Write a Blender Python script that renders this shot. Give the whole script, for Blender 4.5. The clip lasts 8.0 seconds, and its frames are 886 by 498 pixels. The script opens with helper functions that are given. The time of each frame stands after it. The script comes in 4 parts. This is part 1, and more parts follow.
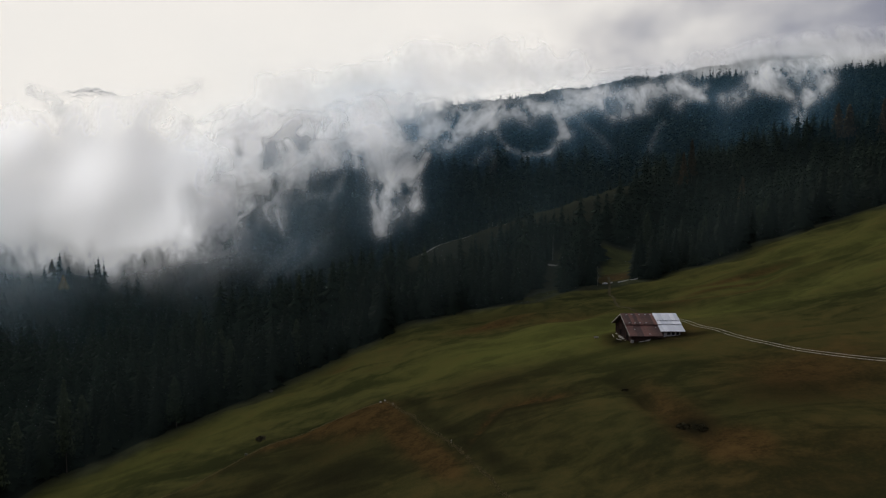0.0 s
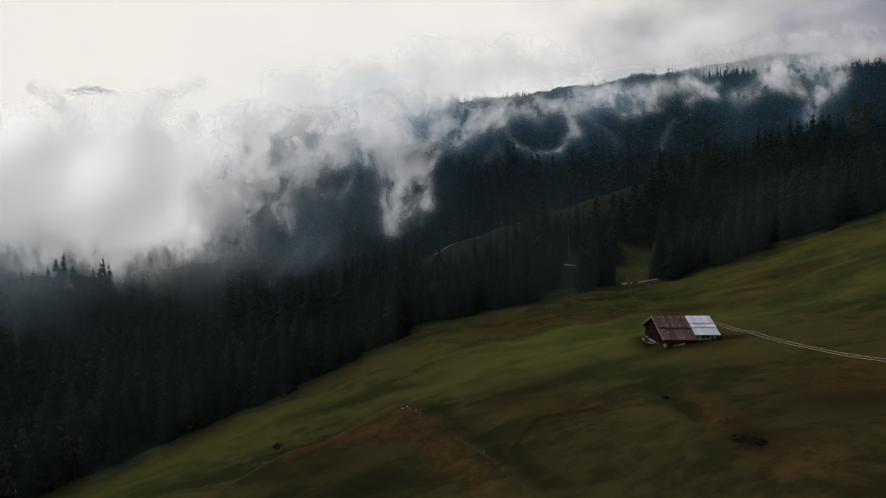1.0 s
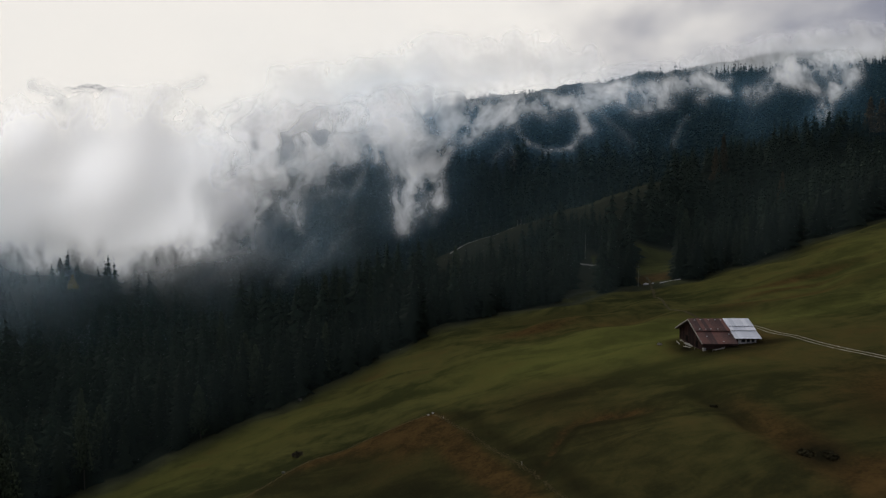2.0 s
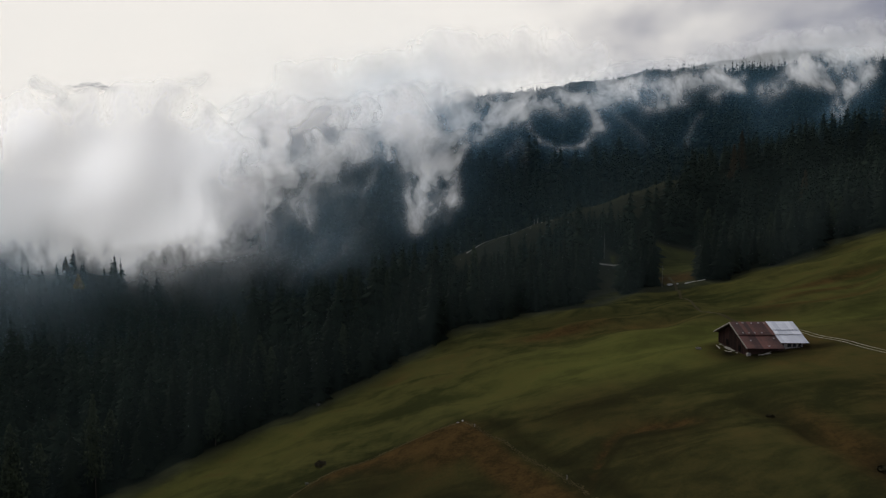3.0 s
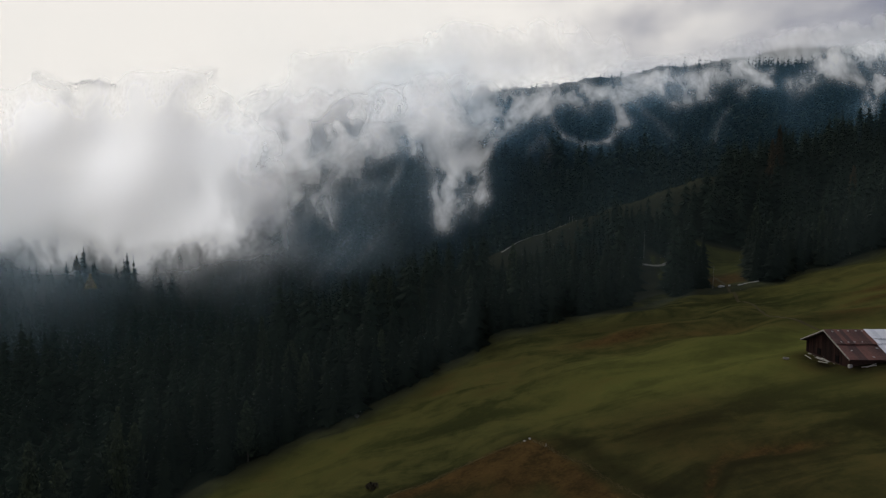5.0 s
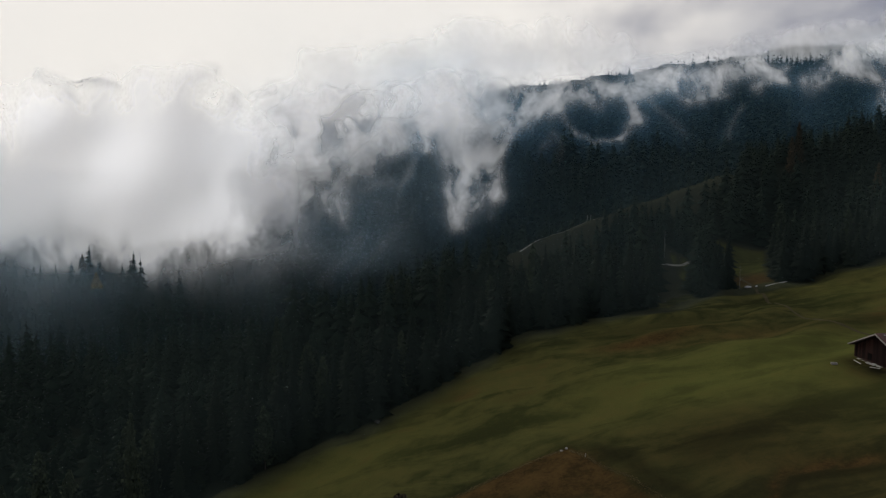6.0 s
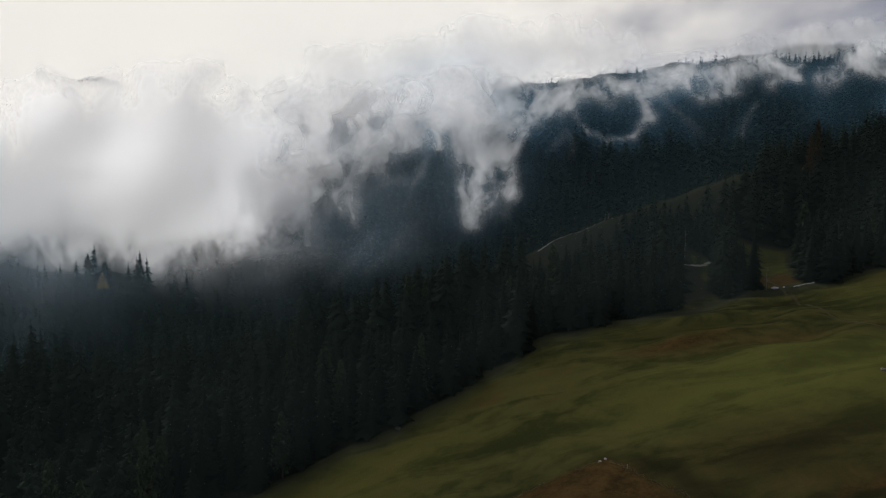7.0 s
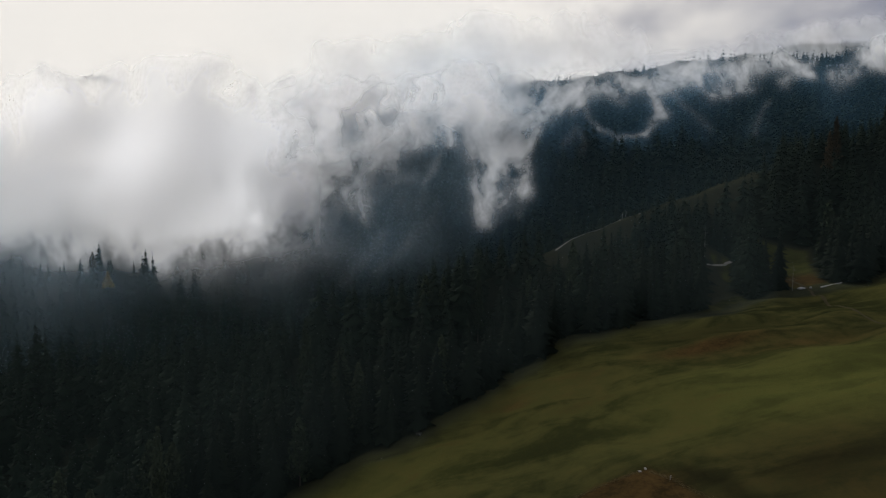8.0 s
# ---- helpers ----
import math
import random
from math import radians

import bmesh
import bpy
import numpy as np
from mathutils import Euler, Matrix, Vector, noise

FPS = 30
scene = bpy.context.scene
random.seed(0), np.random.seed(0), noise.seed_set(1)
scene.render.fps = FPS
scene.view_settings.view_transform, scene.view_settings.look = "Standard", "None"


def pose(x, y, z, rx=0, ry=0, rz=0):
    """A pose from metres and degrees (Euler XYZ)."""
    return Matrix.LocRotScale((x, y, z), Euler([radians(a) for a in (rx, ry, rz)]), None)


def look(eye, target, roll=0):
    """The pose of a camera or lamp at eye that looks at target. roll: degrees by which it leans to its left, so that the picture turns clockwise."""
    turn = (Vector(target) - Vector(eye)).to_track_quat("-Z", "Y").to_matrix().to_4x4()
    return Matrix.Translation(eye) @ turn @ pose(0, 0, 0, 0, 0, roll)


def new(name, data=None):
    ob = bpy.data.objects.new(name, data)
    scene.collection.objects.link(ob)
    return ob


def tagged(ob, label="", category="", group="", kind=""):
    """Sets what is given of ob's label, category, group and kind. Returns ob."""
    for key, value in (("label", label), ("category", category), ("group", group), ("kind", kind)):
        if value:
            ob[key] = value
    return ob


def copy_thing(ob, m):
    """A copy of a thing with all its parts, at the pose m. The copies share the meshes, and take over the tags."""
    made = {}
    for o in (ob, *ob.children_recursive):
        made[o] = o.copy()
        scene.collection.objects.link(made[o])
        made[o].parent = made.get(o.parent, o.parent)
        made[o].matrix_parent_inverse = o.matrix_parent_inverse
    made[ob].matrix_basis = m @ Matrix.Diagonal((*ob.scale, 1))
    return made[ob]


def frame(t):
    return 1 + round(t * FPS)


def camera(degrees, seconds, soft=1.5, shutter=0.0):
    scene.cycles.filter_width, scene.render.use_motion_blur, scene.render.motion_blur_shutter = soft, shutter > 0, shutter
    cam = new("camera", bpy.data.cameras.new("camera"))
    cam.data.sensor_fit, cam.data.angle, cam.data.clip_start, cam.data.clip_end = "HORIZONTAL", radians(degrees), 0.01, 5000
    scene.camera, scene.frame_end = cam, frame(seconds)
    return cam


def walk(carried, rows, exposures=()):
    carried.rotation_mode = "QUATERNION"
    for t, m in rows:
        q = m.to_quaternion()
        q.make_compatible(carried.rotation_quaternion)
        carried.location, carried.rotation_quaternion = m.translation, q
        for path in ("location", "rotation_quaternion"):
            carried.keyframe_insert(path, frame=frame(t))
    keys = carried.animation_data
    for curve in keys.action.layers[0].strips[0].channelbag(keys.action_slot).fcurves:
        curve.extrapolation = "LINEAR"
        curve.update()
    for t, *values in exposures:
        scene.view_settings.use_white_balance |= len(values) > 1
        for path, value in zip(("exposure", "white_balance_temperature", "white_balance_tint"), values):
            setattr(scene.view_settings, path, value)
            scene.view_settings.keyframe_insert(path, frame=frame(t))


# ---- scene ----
cam = camera(70.0, 8.0, soft=1.2, shutter=0.5)
PATH = [
    (0, (0.561, 1.671, 32.557), (0.554, 3.666, 32.425), -0.00),
    (0.5, (-2.207, 4.678, 32.492), (-2.214, 6.673, 32.358), 0.01),
    (1, (-5.138, 7.786, 32.389), (-5.145, 9.782, 32.253), 0.03),
    (1.5, (-8.190, 10.973, 32.255), (-8.196, 12.968, 32.117), 0.05),
    (3, (-17.693, 20.787, 31.729), (-17.699, 22.782, 31.586), 0.13),
    (3.5, (-20.873, 24.081, 31.526), (-20.879, 26.076, 31.382), 0.15),
    (4, (-24.019, 27.358, 31.314), (-24.025, 29.353, 31.169), 0.18),
    (4.5, (-27.111, 30.603, 31.094), (-27.117, 32.598, 30.948), 0.21),
    (6, (-35.932, 40.025, 30.375), (-35.939, 42.019, 30.225), 0.31),
    (6.5, (-38.698, 43.027, 30.107), (-38.706, 45.021, 29.956), 0.35),
    (7, (-41.376, 45.946, 29.817), (-41.384, 47.940, 29.666), 0.38),
    (7.5, (-43.970, 48.777, 29.501), (-43.978, 50.771, 29.349), 0.42),
    (8, (-46.490, 51.514, 29.150), (-46.498, 53.508, 28.997), 0.46),
]
walk(cam, [(t, look(eye, target, roll)) for t, eye, target, roll in PATH])


# ---- world, sun ----
SUN_HIGH, SUN_WAY = radians(40), radians(-28)      # height; way of the sun, from ahead (+y) towards the right
scene.cycles.transparent_max_bounces = 32


def nodes_of(tree):
    tree.nodes.clear()

    def add(kind, **values):
        n = tree.nodes.new(kind)
        for key, value in values.items():
            if key.startswith("in_"):
                k = key[3:]
                sock = n.inputs[int(k)] if k.isdigit() else n.inputs[k]
                if isinstance(value, bpy.types.NodeSocket):
                    tree.links.new(value, sock)
                else:
                    sock.default_value = value
            else:
                setattr(n, key, value)
        return n
    return add


def maths(add, op, a, b=0.0, c=0.0, clamp=False):
    return add("ShaderNodeMath", operation=op, use_clamp=clamp, in_0=a, in_1=b, in_2=c).outputs[0]


def span(add, value, lo, hi, a=0.0, b=1.0):
    """value, from lo..hi to a..b, eased and clamped."""
    return add("ShaderNodeMapRange", interpolation_type="SMOOTHSTEP", in_0=value, in_1=lo, in_2=hi, in_3=a, in_4=b).outputs[0]


def blend(add, f, a, b):
    n = add("ShaderNodeMix", data_type="RGBA")
    for sock, value in ((n.inputs[0], f), (n.inputs[6], a), (n.inputs[7], b)):
        if isinstance(value, bpy.types.NodeSocket):
            n.id_data.links.new(value, sock)
        else:
            sock.default_value = (*value, 1) if isinstance(value, tuple) else value
    return n.outputs[2]


def noise_of(add, where, scale, detail=4.0, rough=0.55, warp=0.0):
    return add("ShaderNodeTexNoise", in_Vector=where, in_Scale=scale, in_Detail=detail, in_Roughness=rough, in_Distortion=warp).outputs[0]


def make_world():
    w = bpy.data.worlds.new("overcast")
    scene.world = w
    w.use_nodes = True
    add = nodes_of(w.node_tree)
    sky = add("ShaderNodeTexSky", sky_type="NISHITA", sun_disc=False, sun_elevation=SUN_HIGH, sun_rotation=SUN_WAY, air_density=1.0, dust_density=3.0)
    blue = add("ShaderNodeVectorMath", operation="SCALE", in_0=sky.outputs[0], in_Scale=0.1).outputs[0]
    way = add("ShaderNodeTexCoord").outputs["Generated"]
    flat = add("ShaderNodeMapping", in_Vector=way, in_Location=(0.45, 0.3, 0.0), in_Scale=(1, 1, 1.5)).outputs[0]
    big = noise_of(add, flat, 2.1, 5, 0.5, 0.0)
    fine = noise_of(add, flat, 6.0, 6, 0.55, 0.1)
    thin = (-0.52, 0.80, 0.30)     # the cover is thinnest low down, below the sun
    glow = add("ShaderNodeVectorMath", operation="DOT_PRODUCT", in_0=way, in_1=thin).outputs["Value"]
    glow = maths(add, "POWER", span(add, glow, 0.0, 1.0), 2.0)
    dull = maths(add, "MULTIPLY_ADD", big, 0.45, maths(add, "MULTIPLY", fine, 0.55))
    light = maths(add, "MULTIPLY_ADD", maths(add, "SUBTRACT", dull, 0.5), -2.0, glow)
    cloud = blend(add, span(add, light, 0.1, 0.95), (0.27, 0.275, 0.33), (0.90, 0.858, 0.805))
    cover = span(add, fine, 0.1, 0.3, 0.8, 1.0)
    full = blend(add, cover, blue, cloud)
    back = add("ShaderNodeBackground", in_Color=full, in_Strength=1.0)
    add("ShaderNodeOutputWorld", in_Surface=back.outputs[0])


make_world()
sun = new("sun", bpy.data.lights.new("sun", "SUN"))
sun.data.energy, sun.data.angle, sun.data.color = 1.05, radians(25), (0.96, 0.955, 0.915)
sun.matrix_world = look((0, 0, 0), (-math.sin(SUN_WAY) * math.cos(SUN_HIGH), -math.cos(SUN_WAY) * math.cos(SUN_HIGH), -math.sin(SUN_HIGH)))
sun.location = (0, 0, 400)


# ---- the lie of the land ----
def curve(x, xs, zs, ease):
    """A soft line through a few heights."""
    return sum(np.interp(x + o, xs, zs) for o in np.linspace(-ease, ease, 9)) / 9


def soft_max(a, b, k):
    return np.maximum(a, b) + np.exp(-np.abs(a - b) / k) * k * 0.6


def ripple(x, y, seed, size):
    """A cheap smooth field of -1 to 1 made from a few waves."""
    rng = np.random.RandomState(seed)
    out = np.zeros(np.broadcast(x, y).shape)
    for _ in range(9):
        a, f, ph = rng.uniform(0, 6.283), rng.uniform(0.6, 1.7) * 6.283 / size, rng.uniform(0, 6.283)
        out += np.sin((x * math.cos(a) + y * math.sin(a)) * f + ph)
    return out / 4.5


def meadow_height(x, y):
    z = curve(x, [-600, -300, -178, -99, -53, -14, 38, 65, 95, 130, 165, 300, 600], [-60, -48, -42, -38, -26, -13.7, 0, 3.2, 8.5, 21, 33, 72, 120], 14)
    return z + 0.075 * (np.clip(y, -60, 330) - 155) * np.clip((40 - x) / 50, 0, 1)


def knoll_height(x, y):
    yc = curve(x, [-60, -8, 22, 100, 250, 400], [235, 266, 292, 344, 410, 470], 10)
    zc = curve(x, [-160, -60, -8, 22, 100, 250, 400], [-45, -6, 14, 23.5, 45, 76, 110], 10)
    s = y - yc
    return zc - 0.85 * np.clip(-s, 0, None) - 0.4 * np.clip(s, 0, None)


def crest(x):
    """How far up the slope the mountain's crest lies."""
    return curve(x, [-600, -300, -180, -9, 200, 437, 700, 1500], [50, 66, 104, 258, 508, 796, 1110, 1440], 40) + 5 * np.sin(x / 11.0) + 4 * np.sin(x / 4.7)


def mountain_height(x, y):
    s = y - 328 - 0.12 * x
    z = -12 + 0.26 * s + 75 * (1 - np.exp(-np.clip(s, -150, None) / 125))
    top = crest(x)
    z = z - 0.6 * np.clip(s - top, 0, None) + 0.04 * np.clip(x - 150, 0, None) * np.clip(s / 100, 0, 1)
    return np.maximum(z, -60)


def height(x, y):
    x, y = np.asarray(x, float), np.asarray(y, float)
    near = np.clip((y - 20) / 60, 0, 1) * np.clip((700 - y) / 300, 0, 1)
    z = soft_max(soft_max(meadow_height(x, y), knoll_height(x, y), 2.5), mountain_height(x, y), 5.0)
    near = near * (1 - 0.85 * np.exp(-((x - 71) / 12) ** 2 - ((y - 132) / 36) ** 2))     # the track was levelled
    z = z + 0.55 * ripple(x, y, 3, 38) * near + 0.25 * ripple(x, y, 5, 13) * near
    fold = np.clip((x + 5) / 30, 0, 1) * np.clip((y - 158) / 12, 0, 1) * np.clip((252 - y) / 15, 0, 1)
    z = z + 0.7 * fold * np.sin((y - 0.12 * x) / 3.4 + 2.2 * ripple(x, y, 9, 60))
    z = z + 0.6 * np.exp(-((x - 46) / 6) ** 2 - ((y - 147.5) / 4) ** 2)     # ground raised so that the barn's height fits the camera's view
    ditch = np.abs(x - np.interp(y, [60, 85, 96, 111, 127, 140], [46, 40, 37.7, 35.7, 35, 32]))
    z = z - 0.8 * np.exp(-(ditch / 1.9) ** 2) * np.clip((142 - y) / 20, 0, 1) * np.clip((y - 84) / 10, 0, 1)
    scar = np.abs(y - np.interp(x, [4, 7, 10, 13, 18, 24, 31], [112, 120, 125, 128, 127, 125, 123]))
    z = z - 0.8 * np.exp(-(scar / 2.2) ** 2) * np.clip((x - 1) / 4, 0, 1) * np.clip((31 - x) / 8, 0, 1)
    z = z - 24 * np.clip((-188 - x) / 45, 0, 1) * np.clip((395 - y) / 50, 0, 1) * np.clip((y - 200) / 60, 0, 1)     # the valley opens
    return z + 4.0 * ripple(x, y, 8, 140) * np.clip((y - 330) / 120, 0, 1)


def treeline(x):
    """How far ahead (y) the wood begins."""
    return curve(x, [-400, -130, -107, -101, -84, -70, -52, -24, -18, 20, 35, 60, 90, 134, 166, 300], [40, 112, 138, 160, 173, 182, 193, 211, 223, 229, 232, 245, 246, 250, 241, 225], 2) + 1.2 * np.sin(x / 6.0) + 0.9 * np.sin(x / 2.7)


def knoll_line(x):
    return np.interp(x, [-60, -8, 22, 100, 250, 400], [235, 266, 292, 344, 410, 470])


def clearing(x, y):
    """Above 0 where no trees stand: the open brow of the knoll, and the gap where the path goes up."""
    yc = knoll_line(x)
    brow = np.minimum(np.minimum(yc + 5 - y, y - (yc - np.interp(x, [70, 96], [10, 9]) - 4 * np.sin(x / 9.0))), np.minimum(x + 14, 104 - x))
    lane = np.minimum(6.8 - np.abs(x - 65.5), 258 - y)
    glade = np.minimum(np.minimum(x - (59.5 + 0.27 * (y - 250)), 72.5 + 0.5 * (y - 250) - x), np.minimum(302 - y, y - 246))
    gap = np.maximum(lane, glade)
    cut = np.minimum(3.6 - np.abs(x - 56 - 0.405 * (y - 282)), 288 - y)
    sight = np.minimum(3.9 - np.abs(x - 50 - 0.40 * (y - 280)), np.minimum(288 - y, y - 226))     # cut and sight: cleared along the camera's lines of sight to the forest road
    return np.maximum(np.maximum(brow, gap), np.maximum(cut, sight))


def wooded(x, y):
    return (y > treeline(x)) & (clearing(x, y) < 0)


# ---- materials ----
def material(name, build):
    m = bpy.data.materials.new(name)
    m.use_nodes = True
    add = nodes_of(m.node_tree)
    out = build(add)
    add("ShaderNodeOutputMaterial", in_Surface=out)
    return m


def plain(name, dark, light, rough=0.8, size=3.0, metal=0.0, relief=0.3, stretch=(1, 1, 1), vary=0.0, gloss=0.5):
    def build(add):
        where = add("ShaderNodeMapping", in_Vector=add("ShaderNodeTexCoord").outputs["Object"], in_Scale=stretch).outputs[0]
        f = maths(add, "MULTIPLY_ADD", noise_of(add, where, size, 5), 0.6, maths(add, "MULTIPLY", noise_of(add, where, size * 7, 3), 0.4))
        if vary:
            f = maths(add, "MULTIPLY_ADD", add("ShaderNodeObjectInfo").outputs["Random"], vary, maths(add, "SUBTRACT", f, vary / 2))
        colour = blend(add, span(add, f, 0.3, 0.7), dark, light)
        bump = add("ShaderNodeBump", in_Strength=relief, in_Distance=0.05, in_Height=f)
        body = add("ShaderNodeBsdfPrincipled", in_0=colour, in_Roughness=rough, in_Metallic=metal, in_Normal=bump.outputs[0])
        body.inputs["Specular IOR Level"].default_value = gloss
        return body.outputs[0]
    return material(name, build)


def foliage(name, dark, light, massed=False, soft=0.0):
    """Needles or leaves. massed: many trees in one mesh. soft: how far a crown takes the light as one rounded mass of fine needles."""
    def build(add):
        where = add("ShaderNodeNewGeometry").outputs["Position"]
        pick = noise_of(add, where, 0.17, 2) if massed else add("ShaderNodeObjectInfo").outputs["Random"]
        f = maths(add, "MULTIPLY_ADD", pick, 0.5, maths(add, "MULTIPLY", noise_of(add, where, 0.06, 3), 0.5))
        colour = blend(add, span(add, f, 0.15, 0.9), dark, light)
        body = add("ShaderNodeBsdfPrincipled", in_0=colour, in_Roughness=0.75)
        body.inputs["Specular IOR Level"].default_value = 0.03
        if soft:
            mass = add("ShaderNodeAttribute", attribute_name="mass").outputs["Vector"]
            mass = add("ShaderNodeVectorTransform", vector_type="NORMAL", convert_from="OBJECT", convert_to="WORLD", in_Vector=mass).outputs[0]
            mass = add("ShaderNodeVectorMath", operation="NORMALIZE", in_0=mass).outputs[0]
            own = add("ShaderNodeNewGeometry").outputs["Normal"]
            mix = add("ShaderNodeMix", data_type="VECTOR", in_0=soft)
            mix.id_data.links.new(own, mix.inputs[4])
            mix.id_data.links.new(mass, mix.inputs[5])
            mix.id_data.links.new(mix.outputs[1], body.inputs["Normal"])
        return body.outputs[0]
    return material(name, build)


def ground_build(add):
    where = add("ShaderNodeNewGeometry").outputs["Position"]
    wood = add("ShaderNodeAttribute", attribute_name="wood").outputs["Fac"]
    dry = add("ShaderNodeAttribute", attribute_name="dry").outputs["Fac"]
    broad = noise_of(add, where, 0.022, 4, 0.5, 0.6)
    mid = noise_of(add, add("ShaderNodeMapping", in_Vector=where, in_Scale=(0.4, 1.2, 1)).outputs[0], 0.085, 7, 0.62, 0.9)
    fine = noise_of(add, where, 1.7, 6, 0.7)
    blotch = noise_of(add, where, 0.24, 5, 0.6, 0.4)
    lush = add("ShaderNodeAttribute", attribute_name="lush").outputs["Fac"]
    tone = maths(add, "MULTIPLY_ADD", mid, 0.5, maths(add, "MULTIPLY", broad, 0.3))
    tone = maths(add, "MULTIPLY_ADD", blotch, 0.2, tone)
    grass = blend(add, span(add, tone, 0.42, 0.58), (0.021, 0.0235, 0.0100), (0.066, 0.068, 0.0225))
    grass = blend(add, maths(add, "MULTIPLY", lush, span(add, tone, 0.35, 0.6, 0.45, 1.0)), grass, (0.094, 0.101, 0.0265))
    turf_shade = add("ShaderNodeAttribute", attribute_name="turf_shade").outputs["Fac"]
    grass = blend(add, maths(add, "MULTIPLY", turf_shade, span(add, tone, 0.3, 0.65, 1.0, 0.45)), grass, (0.0245, 0.0225, 0.0105))
    dull_shade = add("ShaderNodeAttribute", attribute_name="dull_shade").outputs["Fac"]
    grass = blend(add, maths(add, "MULTIPLY", dull_shade, 0.85), grass, (0.034, 0.0365, 0.0250))
    brown = blend(add, span(add, maths(add, "MULTIPLY_ADD", fine, 0.4, maths(add, "MULTIPLY", blotch, 0.6)), 0.35, 0.65), (0.032, 0.022, 0.010), (0.078, 0.048, 0.018))
    patch = maths(add, "ADD", dry, maths(add, "MULTIPLY_ADD", mid, 0.6, maths(add, "MULTIPLY", broad, 0.6)))
    patch = maths(add, "MULTIPLY_ADD", blotch, 0.3, patch)
    turf = blend(add, span(add, patch, 0.64, 1.2), grass, brown)
    turf = blend(add, span(add, fine, 0.45, 0.75, 0.0, 0.3), turf, (0.055, 0.045, 0.012))
    # dark soil, together with shade painted into the turf's colour
    soil_shade = maths(add, "MULTIPLY", add("ShaderNodeAttribute", attribute_name="soil_shade").outputs["Fac"], span(add, blotch, 0.3, 0.6, 0.55, 1.15))
    turf = blend(add, soil_shade, turf, (0.0118, 0.0112, 0.0065))
    floor = blend(add, fine, (0.0095, 0.0135, 0.0095), (0.021, 0.024, 0.015))
    colour = blend(add, span(add, wood, 0.35, 0.75), turf, floor)
    rise = maths(add, "MULTIPLY_ADD", mid, 0.5, maths(add, "MULTIPLY", fine, 0.35))
    bump = add("ShaderNodeBump", in_Strength=0.8, in_Distance=0.6, in_Height=rise)
    body = add("ShaderNodeBsdfPrincipled", in_0=colour, in_Roughness=0.95, in_Normal=bump.outputs[0])
    body.inputs["Specular IOR Level"].default_value = 0.0
    return body.outputs[0]


def mist_build(add, coarse=1.0, white=0.89, torn=1.0, thick=0.0):
    """Drops of water in the air: see-through by their density, lit by the sky. coarse: how much larger its folds are; torn: how ragged; thick: how soon it closes."""
    where = add("ShaderNodeNewGeometry").outputs["Position"]
    where = add("ShaderNodeVectorMath", operation="SCALE", in_0=where, in_Scale=1.0 / coarse).outputs[0]
    dense = add("ShaderNodeAttribute", attribute_name="dense").outputs["Fac"]
    for size, far in ((0.016, 30.0), (0.07, 7.0)):     # slow eddies, then quick ones
        eddy = add("ShaderNodeTexNoise", in_Vector=where, in_Scale=size, in_Detail=2.0).outputs["Color"]
        eddy = add("ShaderNodeVectorMath", operation="SUBTRACT", in_0=eddy, in_1=(0.5, 0.5, 0.5)).outputs[0]
        eddy = add("ShaderNodeVectorMath", operation="SCALE", in_0=eddy, in_Scale=far).outputs[0]
        where = add("ShaderNodeVectorMath", operation="ADD", in_0=where, in_1=eddy).outputs[0]
    drawn = add("ShaderNodeMapping", in_Vector=where, in_Rotation=(0, 0.5, 0), in_Scale=(1.0, 0.7, 0.85)).outputs[0]
    n = maths(add, "SUBTRACT", noise_of(add, drawn, 0.07, 7, 0.56), 0.5)
    rag = maths(add, "MULTIPLY", span(add, dense, 0.0, 0.45, 0.0, 3.4 * torn), span(add, dense, 0.5, 1.5, 1.0, 0.4))
    deep = maths(add, "SMOOTH_MAX", maths(add, "MULTIPLY_ADD", n, rag, dense), 0.0, 0.45)
    deep = maths(add, "MULTIPLY", deep, span(add, dense, 0.0, 0.30, 0.0, 1.15))
    deep = maths(add, "MULTIPLY_ADD", deep, maths(add, "MULTIPLY", deep, thick), deep)
    a = maths(add, "SUBTRACT", 1.0, maths(add, "EXPONENT", maths(add, "MULTIPLY", deep, -1.0)))     # the thicker, the less shows through
    lift = add("ShaderNodeCombineXYZ", in_X=maths(add, "MULTIPLY_ADD", n, 0.7, -0.25), in_Y=0.5, in_Z=0.75).outputs[0]
    lift = add("ShaderNodeVectorMath", operation="NORMALIZE", in_0=lift).outputs[0]
    below = add("ShaderNodeVectorMath", operation="SCALE", in_0=lift, in_Scale=-1.0).outputs[0]
    front = add("ShaderNodeBsdfDiffuse", in_Color=(white, white, white * 1.04, 1), in_Normal=lift)
    back = add("ShaderNodeBsdfTranslucent", in_Color=(white, white, white * 1.04, 1), in_Normal=below)
    both = add("ShaderNodeAddShader", in_0=front.outputs[0], in_1=back.outputs[0])
    clear = add("ShaderNodeBsdfTransparent")
    return add("ShaderNodeMixShader", in_0=a, in_1=clear.outputs[0], in_2=both.outputs[0]).outputs[0]


